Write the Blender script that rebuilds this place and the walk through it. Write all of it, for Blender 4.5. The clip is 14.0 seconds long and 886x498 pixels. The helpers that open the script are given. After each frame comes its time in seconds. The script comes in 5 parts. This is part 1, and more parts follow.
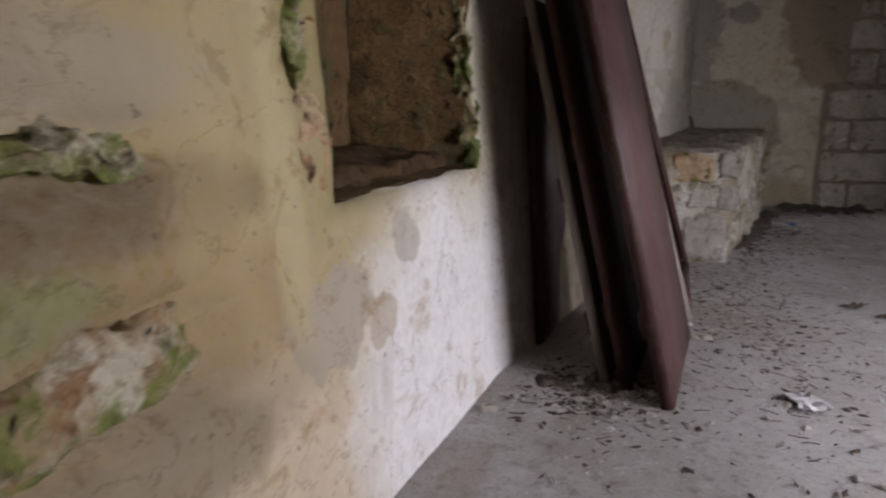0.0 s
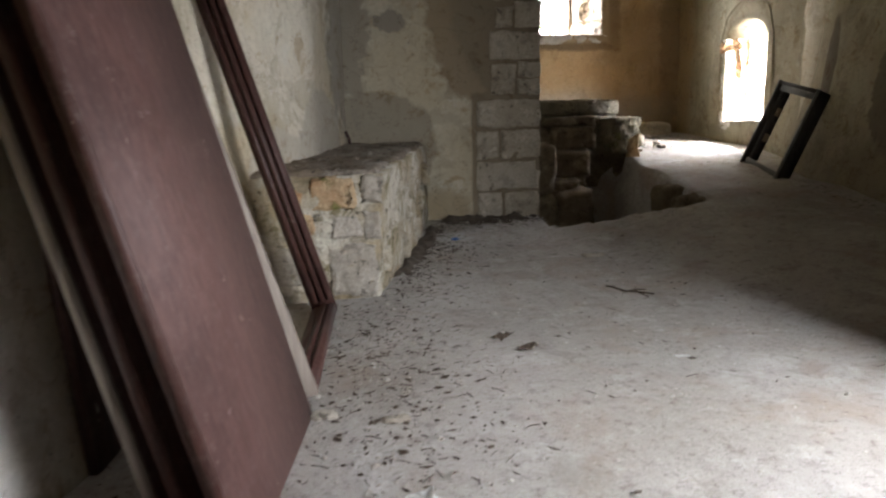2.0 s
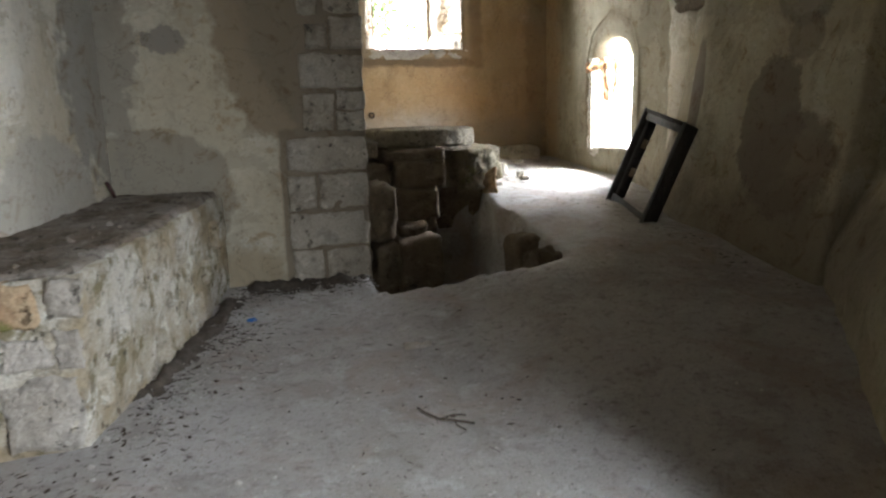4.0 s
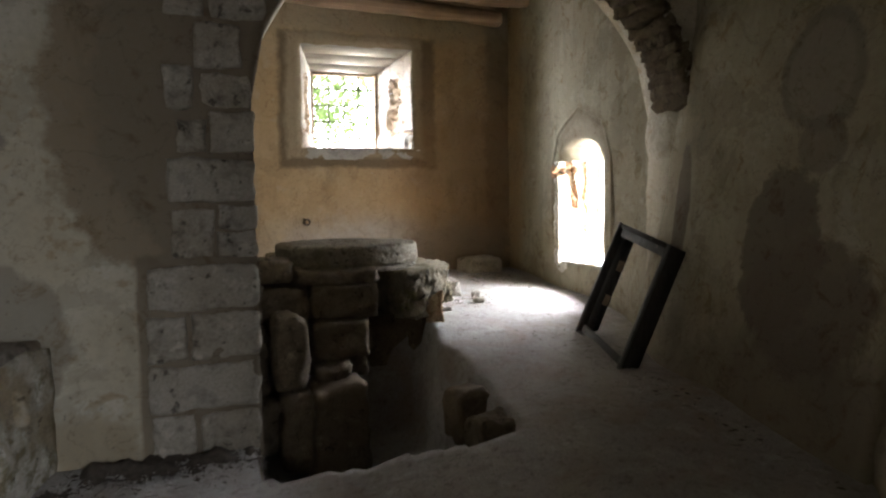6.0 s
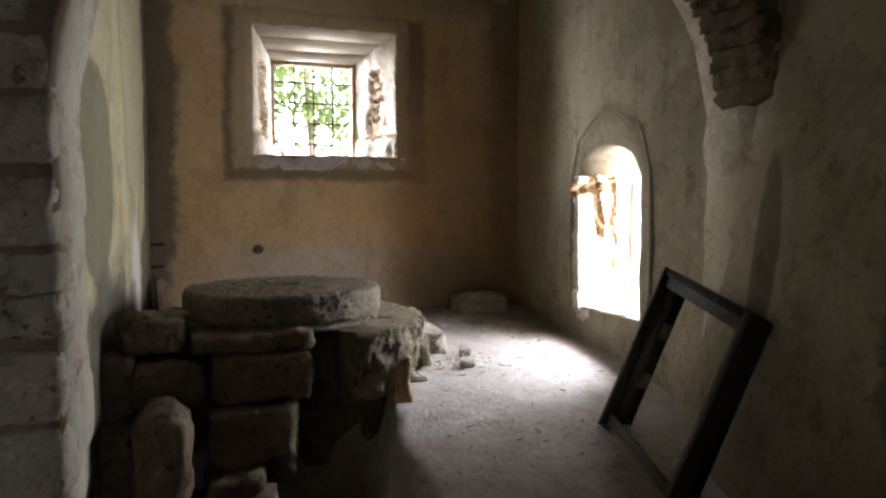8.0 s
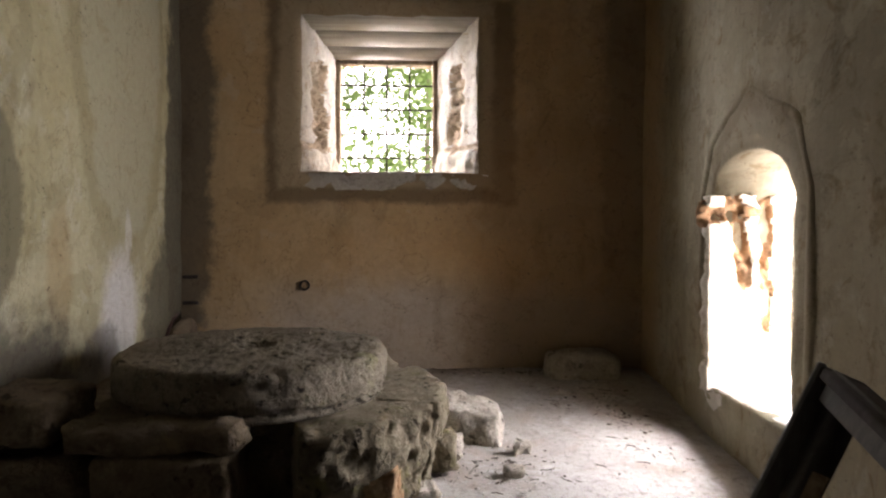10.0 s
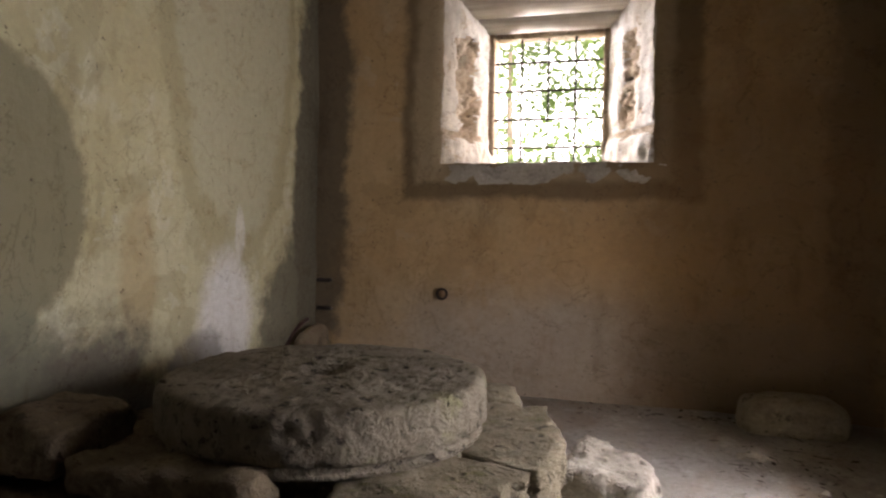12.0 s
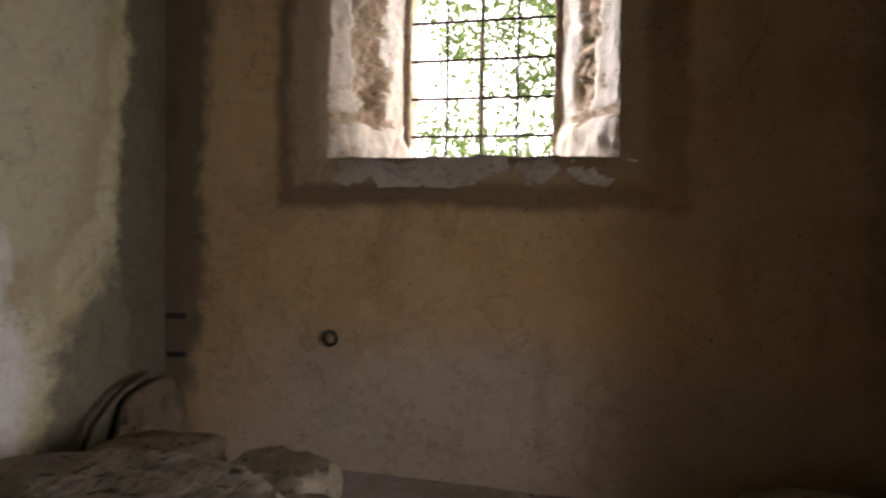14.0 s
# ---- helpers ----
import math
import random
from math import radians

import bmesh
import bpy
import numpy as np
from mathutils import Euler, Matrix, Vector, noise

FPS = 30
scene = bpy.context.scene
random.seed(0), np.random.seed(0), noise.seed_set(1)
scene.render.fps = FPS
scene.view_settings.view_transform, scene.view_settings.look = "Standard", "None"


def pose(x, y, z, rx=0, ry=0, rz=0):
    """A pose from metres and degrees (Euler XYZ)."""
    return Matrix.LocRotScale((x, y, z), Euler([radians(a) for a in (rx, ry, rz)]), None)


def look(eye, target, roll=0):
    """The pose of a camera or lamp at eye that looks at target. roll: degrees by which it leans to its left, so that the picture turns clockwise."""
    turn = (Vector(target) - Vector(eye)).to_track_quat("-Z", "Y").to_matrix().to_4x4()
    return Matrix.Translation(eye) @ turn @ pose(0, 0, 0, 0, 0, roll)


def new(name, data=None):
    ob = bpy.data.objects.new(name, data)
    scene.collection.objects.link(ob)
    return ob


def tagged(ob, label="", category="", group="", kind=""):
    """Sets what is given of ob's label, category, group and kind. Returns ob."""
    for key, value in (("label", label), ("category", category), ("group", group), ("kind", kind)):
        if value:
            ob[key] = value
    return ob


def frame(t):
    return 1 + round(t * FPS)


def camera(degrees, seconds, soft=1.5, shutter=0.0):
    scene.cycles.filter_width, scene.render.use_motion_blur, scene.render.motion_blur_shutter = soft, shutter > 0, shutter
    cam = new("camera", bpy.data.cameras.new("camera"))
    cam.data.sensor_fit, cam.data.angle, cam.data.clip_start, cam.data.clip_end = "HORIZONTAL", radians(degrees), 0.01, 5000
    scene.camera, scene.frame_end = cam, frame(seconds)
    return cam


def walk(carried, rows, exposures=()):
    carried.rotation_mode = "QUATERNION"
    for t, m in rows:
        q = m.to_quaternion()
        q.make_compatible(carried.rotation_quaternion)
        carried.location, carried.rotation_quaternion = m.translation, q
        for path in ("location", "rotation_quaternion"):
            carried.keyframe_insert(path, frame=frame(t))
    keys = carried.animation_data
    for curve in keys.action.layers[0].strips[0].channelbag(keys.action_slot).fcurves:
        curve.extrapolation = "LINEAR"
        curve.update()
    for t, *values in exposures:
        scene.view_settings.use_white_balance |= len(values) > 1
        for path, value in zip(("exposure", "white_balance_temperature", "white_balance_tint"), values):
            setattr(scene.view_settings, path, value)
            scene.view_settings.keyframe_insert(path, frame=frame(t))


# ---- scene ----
cam = camera(65.8, 14.0, soft=2.2, shutter=0.4)
PATH = [
    (0, (-0.119, 0.313, 1.118), (-0.568, 2.217, 0.704), 0.0),
    (0.5, (-0.14, 0.524, 1.118), (-0.306, 2.475, 0.714), -0.3),
    (1, (-0.075, 0.715, 1.129), (0.021, 2.673, 0.737), -1.0),
    (1.5, (0.183, 0.939, 1.136), (0.432, 2.885, 0.745), -1.4),
    (2, (0.416, 1.16, 1.162), (0.755, 3.091, 0.766), -1.5),
    (2.5, (0.64, 1.487, 1.281), (1.054, 3.403, 0.883), -1.4),
    (3, (0.853, 1.669, 1.383), (1.366, 3.561, 0.987), -1.4),
    (3.5, (1.168, 1.911, 1.429), (1.74, 3.785, 1.031), -1.5),
    (4, (1.372, 2.232, 1.449), (1.986, 4.093, 1.045), -1.4),
    (4.2, (1.433, 2.359, 1.5), (2.068, 4.211, 1.094), -1.2),
    (6.3, (2.305, 3.568, 1.62), (2.994, 5.441, 1.496), -0.7),
    (6.5, (2.412, 3.71, 1.614), (3.101, 5.584, 1.493), -0.6),
    (7, (2.738, 4.086, 1.67), (3.421, 5.962, 1.551), -0.5),
    (7.5, (2.914, 4.485, 1.669), (3.575, 6.368, 1.544), -0.5),
    (7.7, (2.967, 4.648, 1.722), (3.619, 6.534, 1.593), -0.4),
    (9.8, (4.14, 5.991, 1.814), (4.269, 7.986, 1.744), 0.6),
    (10, (4.238, 6.121, 1.828), (4.32, 8.118, 1.758), 0.3),
    (10.5, (4.387, 6.336, 1.86), (4.306, 8.333, 1.792), 0.4),
    (11, (4.409, 6.618, 1.815), (4.178, 8.603, 1.744), 0.7),
    (11.5, (4.482, 6.813, 1.804), (4.114, 8.777, 1.732), 0.9),
    (12, (4.642, 6.985, 1.824), (4.093, 8.907, 1.753), 0.9),
    (12.5, (4.649, 7.241, 1.842), (3.972, 9.121, 1.765), 1.2),
    (13, (4.614, 7.592, 1.857), (3.922, 9.466, 1.776), 1.3),
    (13.5, (4.671, 7.996, 1.908), (4.012, 9.882, 1.813), 1.1),
    (14, (4.744, 8.308, 1.959), (4.234, 10.24, 1.862), 0.9),
]
EXPOSURES = [(0, 2.1, 6300, 24), (1, 2.3, 6600, 22), (2.0, 2.68, 6500, 14), (2.5, 2.75, 6250, 10), (4.2, 3.0, 6050, 11), (6.3, 2.25, 6100, 14), (7.7, 1.98, 6200, 16), (9.8, 1.55, 6600, 20), (11.5, 1.55, 6700, 22), (13, 1.6, 6700, 22), (14, 1.2, 6700, 22)]
walk(cam, [(t, look(eye, target, roll)) for t, eye, target, roll in PATH], EXPOSURES)

# ---- light: sky, sun, and sky light entering at the door, the slit and the window ----
SUN_FROM = Vector((0.38, -0.74, 0.56)).normalized()
world = bpy.data.worlds.new("world")
scene.world = world
world.use_nodes = True
sky = world.node_tree.nodes.new("ShaderNodeTexSky")
sky.sky_type, sky.sun_disc = "NISHITA", False
sky.dust_density = 7.0
sky.sun_elevation = math.asin(SUN_FROM.z)
sky.sun_rotation = math.atan2(SUN_FROM.x, SUN_FROM.y)
world.node_tree.links.new(sky.outputs[0], world.node_tree.nodes["Background"].inputs[0])
world.node_tree.nodes["Background"].inputs[1].default_value = 0.11


def sun_lamp(strength):
    d = bpy.data.lights.new("sun", "SUN")
    d.energy, d.angle, d.color = strength, radians(0.5), (1.0, 0.95, 0.88)
    ob = new("sun", d)
    ob.matrix_world = look((20 * SUN_FROM.x, 20 * SUN_FROM.y, 20 * SUN_FROM.z), (0, 0, 0))


def sky_lamp(name, eye, target, sx, sy, watts, color, spread=180):
    d = bpy.data.lights.new(name, "AREA")
    d.shape, d.size, d.size_y, d.energy, d.color, d.spread = "RECTANGLE", sx, sy, watts, color, radians(spread)
    ob = new(name, d)
    ob.matrix_world = look(eye, target)


sun_lamp(5.0)
sky_lamp("door_daylight", (3.40, 1.45, 1.30), (2.4, 1.68, 0.72), 1.4, 1.4, 35, (0.90, 0.95, 1.0))
sky_lamp("door_sky", (3.56, 0.60, 1.85), (2.72, 2.6, 0.0), 0.8, 0.7, 5.5, (0.90, 0.95, 1.0), 84)
sky_lamp("slit_daylight", (6.50, 9.46, 1.52), (4.5, 9.46, 1.15), 0.86, 1.0, 28, (0.97, 0.98, 1.0))
sky_lamp("slit_sky", (7.2, 9.40, 2.75), (4.9, 9.45, 0.6), 1.0, 1.0, 70, (0.95, 0.97, 1.0), 150)
sky_lamp("window_daylight", (4.0, 12.55, 4.05), (3.9, 11.2, 2.3), 3.2, 0.9, 78, (0.97, 0.98, 1.0))
sky_lamp("window_daylight_east", (5.7, 12.45, 2.85), (3.5, 11.55, 2.75), 0.8, 1.2, 100, (0.97, 0.98, 1.0))
sky_lamp("window_daylight_west", (2.9, 12.75, 3.05), (5.3, 10.5, 2.4), 0.9, 1.1, 85, (0.97, 0.98, 1.0))


# ---- materials ----
class Mat:
    """A node material with short calls for the usual nodes; texture space is the object's own metres."""

    def __init__(self, name, rough=0.9, metal=0.0):
        self.mat = bpy.data.materials.new(name)
        self.mat.use_nodes = True
        self.nt = self.mat.node_tree
        self.bsdf = self.nt.nodes["Principled BSDF"]
        self.bsdf.inputs["Roughness"].default_value = rough
        self.bsdf.inputs["Metallic"].default_value = metal
        self.bsdf.inputs["Specular IOR Level"].default_value = 0.25
        self.pos = self.nt.nodes.new("ShaderNodeTexCoord").outputs["Object"]

    def node(self, kind, **values):
        n = self.nt.nodes.new(kind)
        for key, value in values.items():
            sock = n.inputs[int(key[1:])] if key[0] == "i" and key[1:].isdigit() else n.inputs[key]
            self.put(sock, value)
        return n

    def put(self, sock, value):
        if isinstance(value, bpy.types.NodeSocket):
            self.nt.links.new(value, sock)
        else:
            sock.default_value = value

    def noise(self, scale, detail=4.0, rough=0.6, vec=None, warp=0.0):
        n = self.node("ShaderNodeTexNoise", Scale=scale, Detail=detail, Roughness=rough, Distortion=warp)
        self.put(n.inputs["Vector"], vec if vec is not None else self.pos)
        return n.outputs["Fac"]

    def math(self, op, a, b=0.0, c=0.0):
        n = self.node("ShaderNodeMath", i0=a, i1=b, i2=c)
        n.operation = op
        return n.outputs[0]

    def vmath(self, op, a, b=(0, 0, 0)):
        n = self.node("ShaderNodeVectorMath", i0=a, i1=b)
        n.operation = op
        return n.outputs["Value"] if op in ("LENGTH", "DOT_PRODUCT") else n.outputs[0]

    def smooth(self, v, lo, hi, a=0.0, b=1.0):
        n = self.node("ShaderNodeMapRange", i0=v, i1=lo, i2=hi, i3=a, i4=b)
        n.interpolation_type = "SMOOTHSTEP"
        return n.outputs[0]

    def mix(self, fac, a, b, blend="MIX"):
        n = self.nt.nodes.new("ShaderNodeMix")
        n.data_type, n.blend_type = "RGBA", blend
        self.put(n.inputs[0], fac)
        self.put(n.inputs[6], (*a, 1) if isinstance(a, tuple) else a)
        self.put(n.inputs[7], (*b, 1) if isinstance(b, tuple) else b)
        return n.outputs[2]

    def bump(self, height, strength=0.5, distance=0.01, below=None):
        n = self.node("ShaderNodeBump", Strength=strength, Distance=distance, Height=height)
        if below is not None:
            self.put(n.inputs["Normal"], below)
        return n.outputs[0]

    def stretch(self, sx, sy, sz):
        return self.vmath("MULTIPLY", self.pos, (sx, sy, sz))

    def random(self):
        return self.nt.nodes.new("ShaderNodeObjectInfo").outputs["Random"]

    def done(self, color, normal=None):
        self.put(self.bsdf.inputs["Base Color"], color)
        if normal is not None:
            self.put(self.bsdf.inputs["Normal"], normal)
        return self.mat


def plaster(name, base, alt, pale, stains_and_shading=(), streak=0.0, pits=0.5, mottle=1.0):
    """Old lime plaster: two tones in clouds, pale rubbed places, run-down streaks, pits, and patches, some staining,
    some painted light and shade:
    (centre, radii, colour, amount, softness, wobble), an ellipsoid, or a box where the softness is negative."""
    m = Mat(name, 0.92)
    big, mid, fine = m.noise(0.9, 5, 0.62, warp=0.6), m.noise(3.2, 6, 0.65), m.noise(26, 5, 0.7)
    wob = m.math("ADD", m.math("MULTIPLY", m.math("SUBTRACT", m.noise(2.3, 6, 0.62), 0.5), 1.3), m.math("MULTIPLY", m.math("SUBTRACT", m.noise(8.5, 8, 0.68), 0.5), 0.8))
    c = m.mix(m.smooth(big, 0.38, 0.62), base, alt)
    c = m.mix(m.smooth(mid, 0.55, 0.75, 0, 0.55), c, pale)
    peel = m.noise(1.6, 9, 0.66, warp=0.5)
    c = m.mix(m.smooth(peel, 0.535, 0.555, 0, 0.40), c, tuple(0.66 * v for v in alt))
    c = m.mix(m.smooth(m.noise(2.7, 9, 0.66), 0.60, 0.62, 0, 0.35), c, pale)
    if streak:
        run = m.noise(1.0, 5, 0.6, m.stretch(7, 7, 0.55))
        c = m.mix(m.smooth(run, 0.5, 0.7, 0, streak), c, tuple(0.55 * v for v in alt))
    for centre, radii, color, amount, soft, wobble in stains_and_shading:
        off = m.vmath("DIVIDE", m.vmath("SUBTRACT", m.pos, centre), radii)
        if soft < 0:
            sep = m.node("ShaderNodeSeparateXYZ", i0=m.vmath("ABSOLUTE", off))
            d = m.math("MAXIMUM", m.math("MAXIMUM", sep.outputs[0], sep.outputs[1]), sep.outputs[2])
        else:
            d = m.vmath("LENGTH", off)
        d = m.math("ADD", d, m.math("MULTIPLY", wob, wobble))
        c = m.mix(m.smooth(d, 1.0 - abs(soft), 1.0 + abs(soft), amount, 0.0), c, color)
    c = m.mix(m.smooth(fine, 0.3, 0.75, 0.0, 0.28), c, tuple(0.45 * v for v in base))
    blot = m.noise(5.5, 8, 0.7, m.vmath("ADD", m.pos, (4.4, 1.7, 9.2)), 0.7)
    c = m.mix(m.smooth(blot, 0.54, 0.66, 0, 0.75 * mottle), c, (0.66, 0.55, 0.42), "MULTIPLY")
    spots = m.noise(13, 6, 0.7, m.vmath("ADD", m.pos, (1.9, 6.2, 3.1)))
    c = m.mix(m.smooth(spots, 0.60, 0.66, 0, 0.45 * mottle), c, (0.55, 0.47, 0.38), "MULTIPLY")
    c = m.mix(m.smooth(m.noise(1.0, 6, 0.65, m.stretch(3, 3, 0.9)), 0.56, 0.72, 0, 0.4), c, (0.5, 0.46, 0.40), "MULTIPLY")
    hair = m.math("ABSOLUTE", m.math("SUBTRACT", m.noise(1.9, 8, 0.6, m.vmath("ADD", m.pos, (8.1, 3.3, 2.7)), 0.4), 0.5))
    c = m.mix(m.smooth(hair, 0.001, 0.006, 0.4, 0.0), c, (0.4, 0.36, 0.32), "MULTIPLY")
    speck = m.smooth(m.noise(38, 2, 0.5), 0.69, 0.74, 0, pits)
    c = m.mix(speck, c, (0.08, 0.06, 0.04))
    h = m.math("ADD", m.math("MULTIPLY", mid, 0.8), m.math("MULTIPLY", fine, 0.35))
    n = m.bump(m.math("SUBTRACT", h, m.math("MULTIPLY", speck, 0.5)), 0.55, 0.02)
    return m.done(c, n)


def rubble(name, base, alt, moss=None, moss_lo=0.55, grain=1.0):
    m = Mat(name, 0.93)
    big, mid, fine = m.noise(3.0, 5, 0.65), m.noise(11, 6, 0.7), m.noise(60, 4, 0.7)
    c = m.mix(m.smooth(big, 0.35, 0.65), base, alt)
    c = m.mix(m.smooth(mid, 0.47, 0.68, 0, 0.75), c, tuple(0.35 * v for v in base))
    c = m.mix(m.smooth(m.noise(6.0, 7, 0.72), 0.56, 0.66, 0, 0.6), c, tuple(min(0.8, 1.45 * v) for v in alt))
    c = m.mix(m.math("MULTIPLY", m.random(), 0.35), c, alt)
    if moss:
        c = m.mix(m.smooth(m.noise(5.5, 5, 0.7), moss_lo, moss_lo + 0.12, 0, 0.9), c, moss)
    c = m.mix(m.smooth(fine, 0.35, 0.75, 0, 0.35), c, tuple(0.35 * v for v in base))
    pit = m.smooth(m.noise(15, 5, 0.62, m.vmath("ADD", m.pos, (2.2, 5.1, 7.4))), 0.60, 0.68)
    c = m.mix(m.math("MULTIPLY", pit, 0.75), c, tuple(0.22 * v for v in base))
    h = m.math("ADD", m.math("MULTIPLY", mid, 1.0), m.math("MULTIPLY", fine, 0.4))
    return m.done(c, m.bump(m.math("SUBTRACT", h, m.math("MULTIPLY", pit, 0.6)), 0.9, 0.04 * grain))


def millstone_material():
    m = Mat("mill_stone", 0.95)
    big, mid, fine = m.noise(2.2, 5, 0.65), m.noise(9, 7, 0.72), m.noise(55, 5, 0.75)
    dress = m.noise(1.0, 4, 0.7, m.vmath("MULTIPLY", m.pos, (34, 9, 20)))
    pit = m.smooth(m.noise(17, 5, 0.62), 0.58, 0.66)
    c = m.mix(m.smooth(big, 0.35, 0.65), (0.22, 0.185, 0.135), (0.30, 0.265, 0.20))
    c = m.mix(m.smooth(m.noise(3.6, 6, 0.7), 0.55, 0.72, 0, 0.7), c, (0.27, 0.26, 0.13))
    c = m.mix(m.smooth(mid, 0.48, 0.72, 0, 0.7), c, (0.14, 0.115, 0.085))
    c = m.mix(m.smooth(dress, 0.53, 0.66, 0, 0.7), c, (0.10, 0.082, 0.055))
    c = m.mix(m.math("MULTIPLY", pit, 0.85), c, (0.05, 0.04, 0.03))
    h = m.math("ADD", m.math("MULTIPLY", mid, 1.0), m.math("ADD", m.math("MULTIPLY", fine, 0.35), m.math("MULTIPLY", dress, -0.6)))
    return m.done(c, m.bump(m.math("SUBTRACT", h, m.math("MULTIPLY", pit, 0.9)), 1.0, 0.055))


def timber(name, base, dark, scale=(40, 40, 1.2), rough=0.6, scuff=(0.32, 0.28, 0.26), scuffs=0.3):
    m = Mat(name, rough)
    grain, big, fine = m.noise(1.0, 5, 0.65, m.stretch(*scale)), m.noise(2.2, 5, 0.6), m.noise(30, 4, 0.7)
    c = m.mix(m.smooth(grain, 0.35, 0.7), base, dark)
    c = m.mix(m.smooth(big, 0.45, 0.7, 0, 0.5), c, tuple(0.6 * v for v in dark))
    c = m.mix(m.smooth(m.noise(13, 6, 0.75), 0.62, 0.72, 0, scuffs), c, scuff)
    c = m.mix(m.smooth(fine, 0.45, 0.85, 0, 0.14), c, scuff)
    c = m.mix(m.smooth(m.noise(1.0, 4, 0.6, m.stretch(26, 9, 7), 1.5), 0.70, 0.74, 0, 0.6), c, tuple(min(0.6, 1.7 * v) for v in scuff))
    return m.done(c, m.bump(m.math("ADD", grain, m.math("MULTIPLY", fine, 0.3)), 0.35, 0.004))


def plain(name, color, rough=0.8, metal=0.0):
    m = Mat(name, rough, metal)
    return m.done(m.mix(m.smooth(m.noise(24, 4, 0.7), 0.35, 0.7), color, tuple(0.6 * v for v in color)))


def floor_material():
    m = Mat("earth_floor", 0.95)
    big, mid, fine, dust = m.noise(0.7, 5, 0.6), m.noise(4.5, 6, 0.7), m.noise(45, 5, 0.75), m.noise(14, 6, 0.7)
    c = m.mix(m.smooth(big, 0.35, 0.65), (0.42, 0.40, 0.375), (0.32, 0.295, 0.265))
    c = m.mix(m.smooth(mid, 0.5, 0.72, 0, 0.6), c, (0.53, 0.515, 0.50))
    c = m.mix(m.smooth(dust, 0.52, 0.72, 0, 0.6), c, (0.13, 0.11, 0.09))
    c = m.mix(m.smooth(fine, 0.5, 0.8, 0, 0.45), c, (0.14, 0.12, 0.10))
    c = m.mix(m.smooth(m.noise(110, 3, 0.6), 0.60, 0.68, 0, 0.6), c, (0.09, 0.075, 0.06))
    c = m.mix(m.smooth(m.noise(85, 3, 0.6, m.vmath("ADD", m.pos, (5.0, 2.0, 1.0))), 0.62, 0.70, 0, 0.6), c, (0.55, 0.53, 0.50))
    c = m.mix(m.smooth(m.noise(2.6, 8, 0.68, warp=0.6), 0.54, 0.64, 0, 0.45), c, (0.22, 0.195, 0.165))
    c = m.mix(m.smooth(m.noise(1.4, 6, 0.65, warp=0.8), 0.50, 0.66, 0, 0.5), c, (0.30, 0.235, 0.185))
    c = m.mix(m.smooth(m.noise(24, 6, 0.75), 0.55, 0.66, 0, 0.5), c, (0.11, 0.09, 0.075))
    h = m.math("ADD", m.math("ADD", m.math("MULTIPLY", mid, 0.8), m.math("MULTIPLY", fine, 0.25)), m.math("MULTIPLY", dust, 0.4))
    return m.done(c, m.bump(h, 0.75, 0.028))


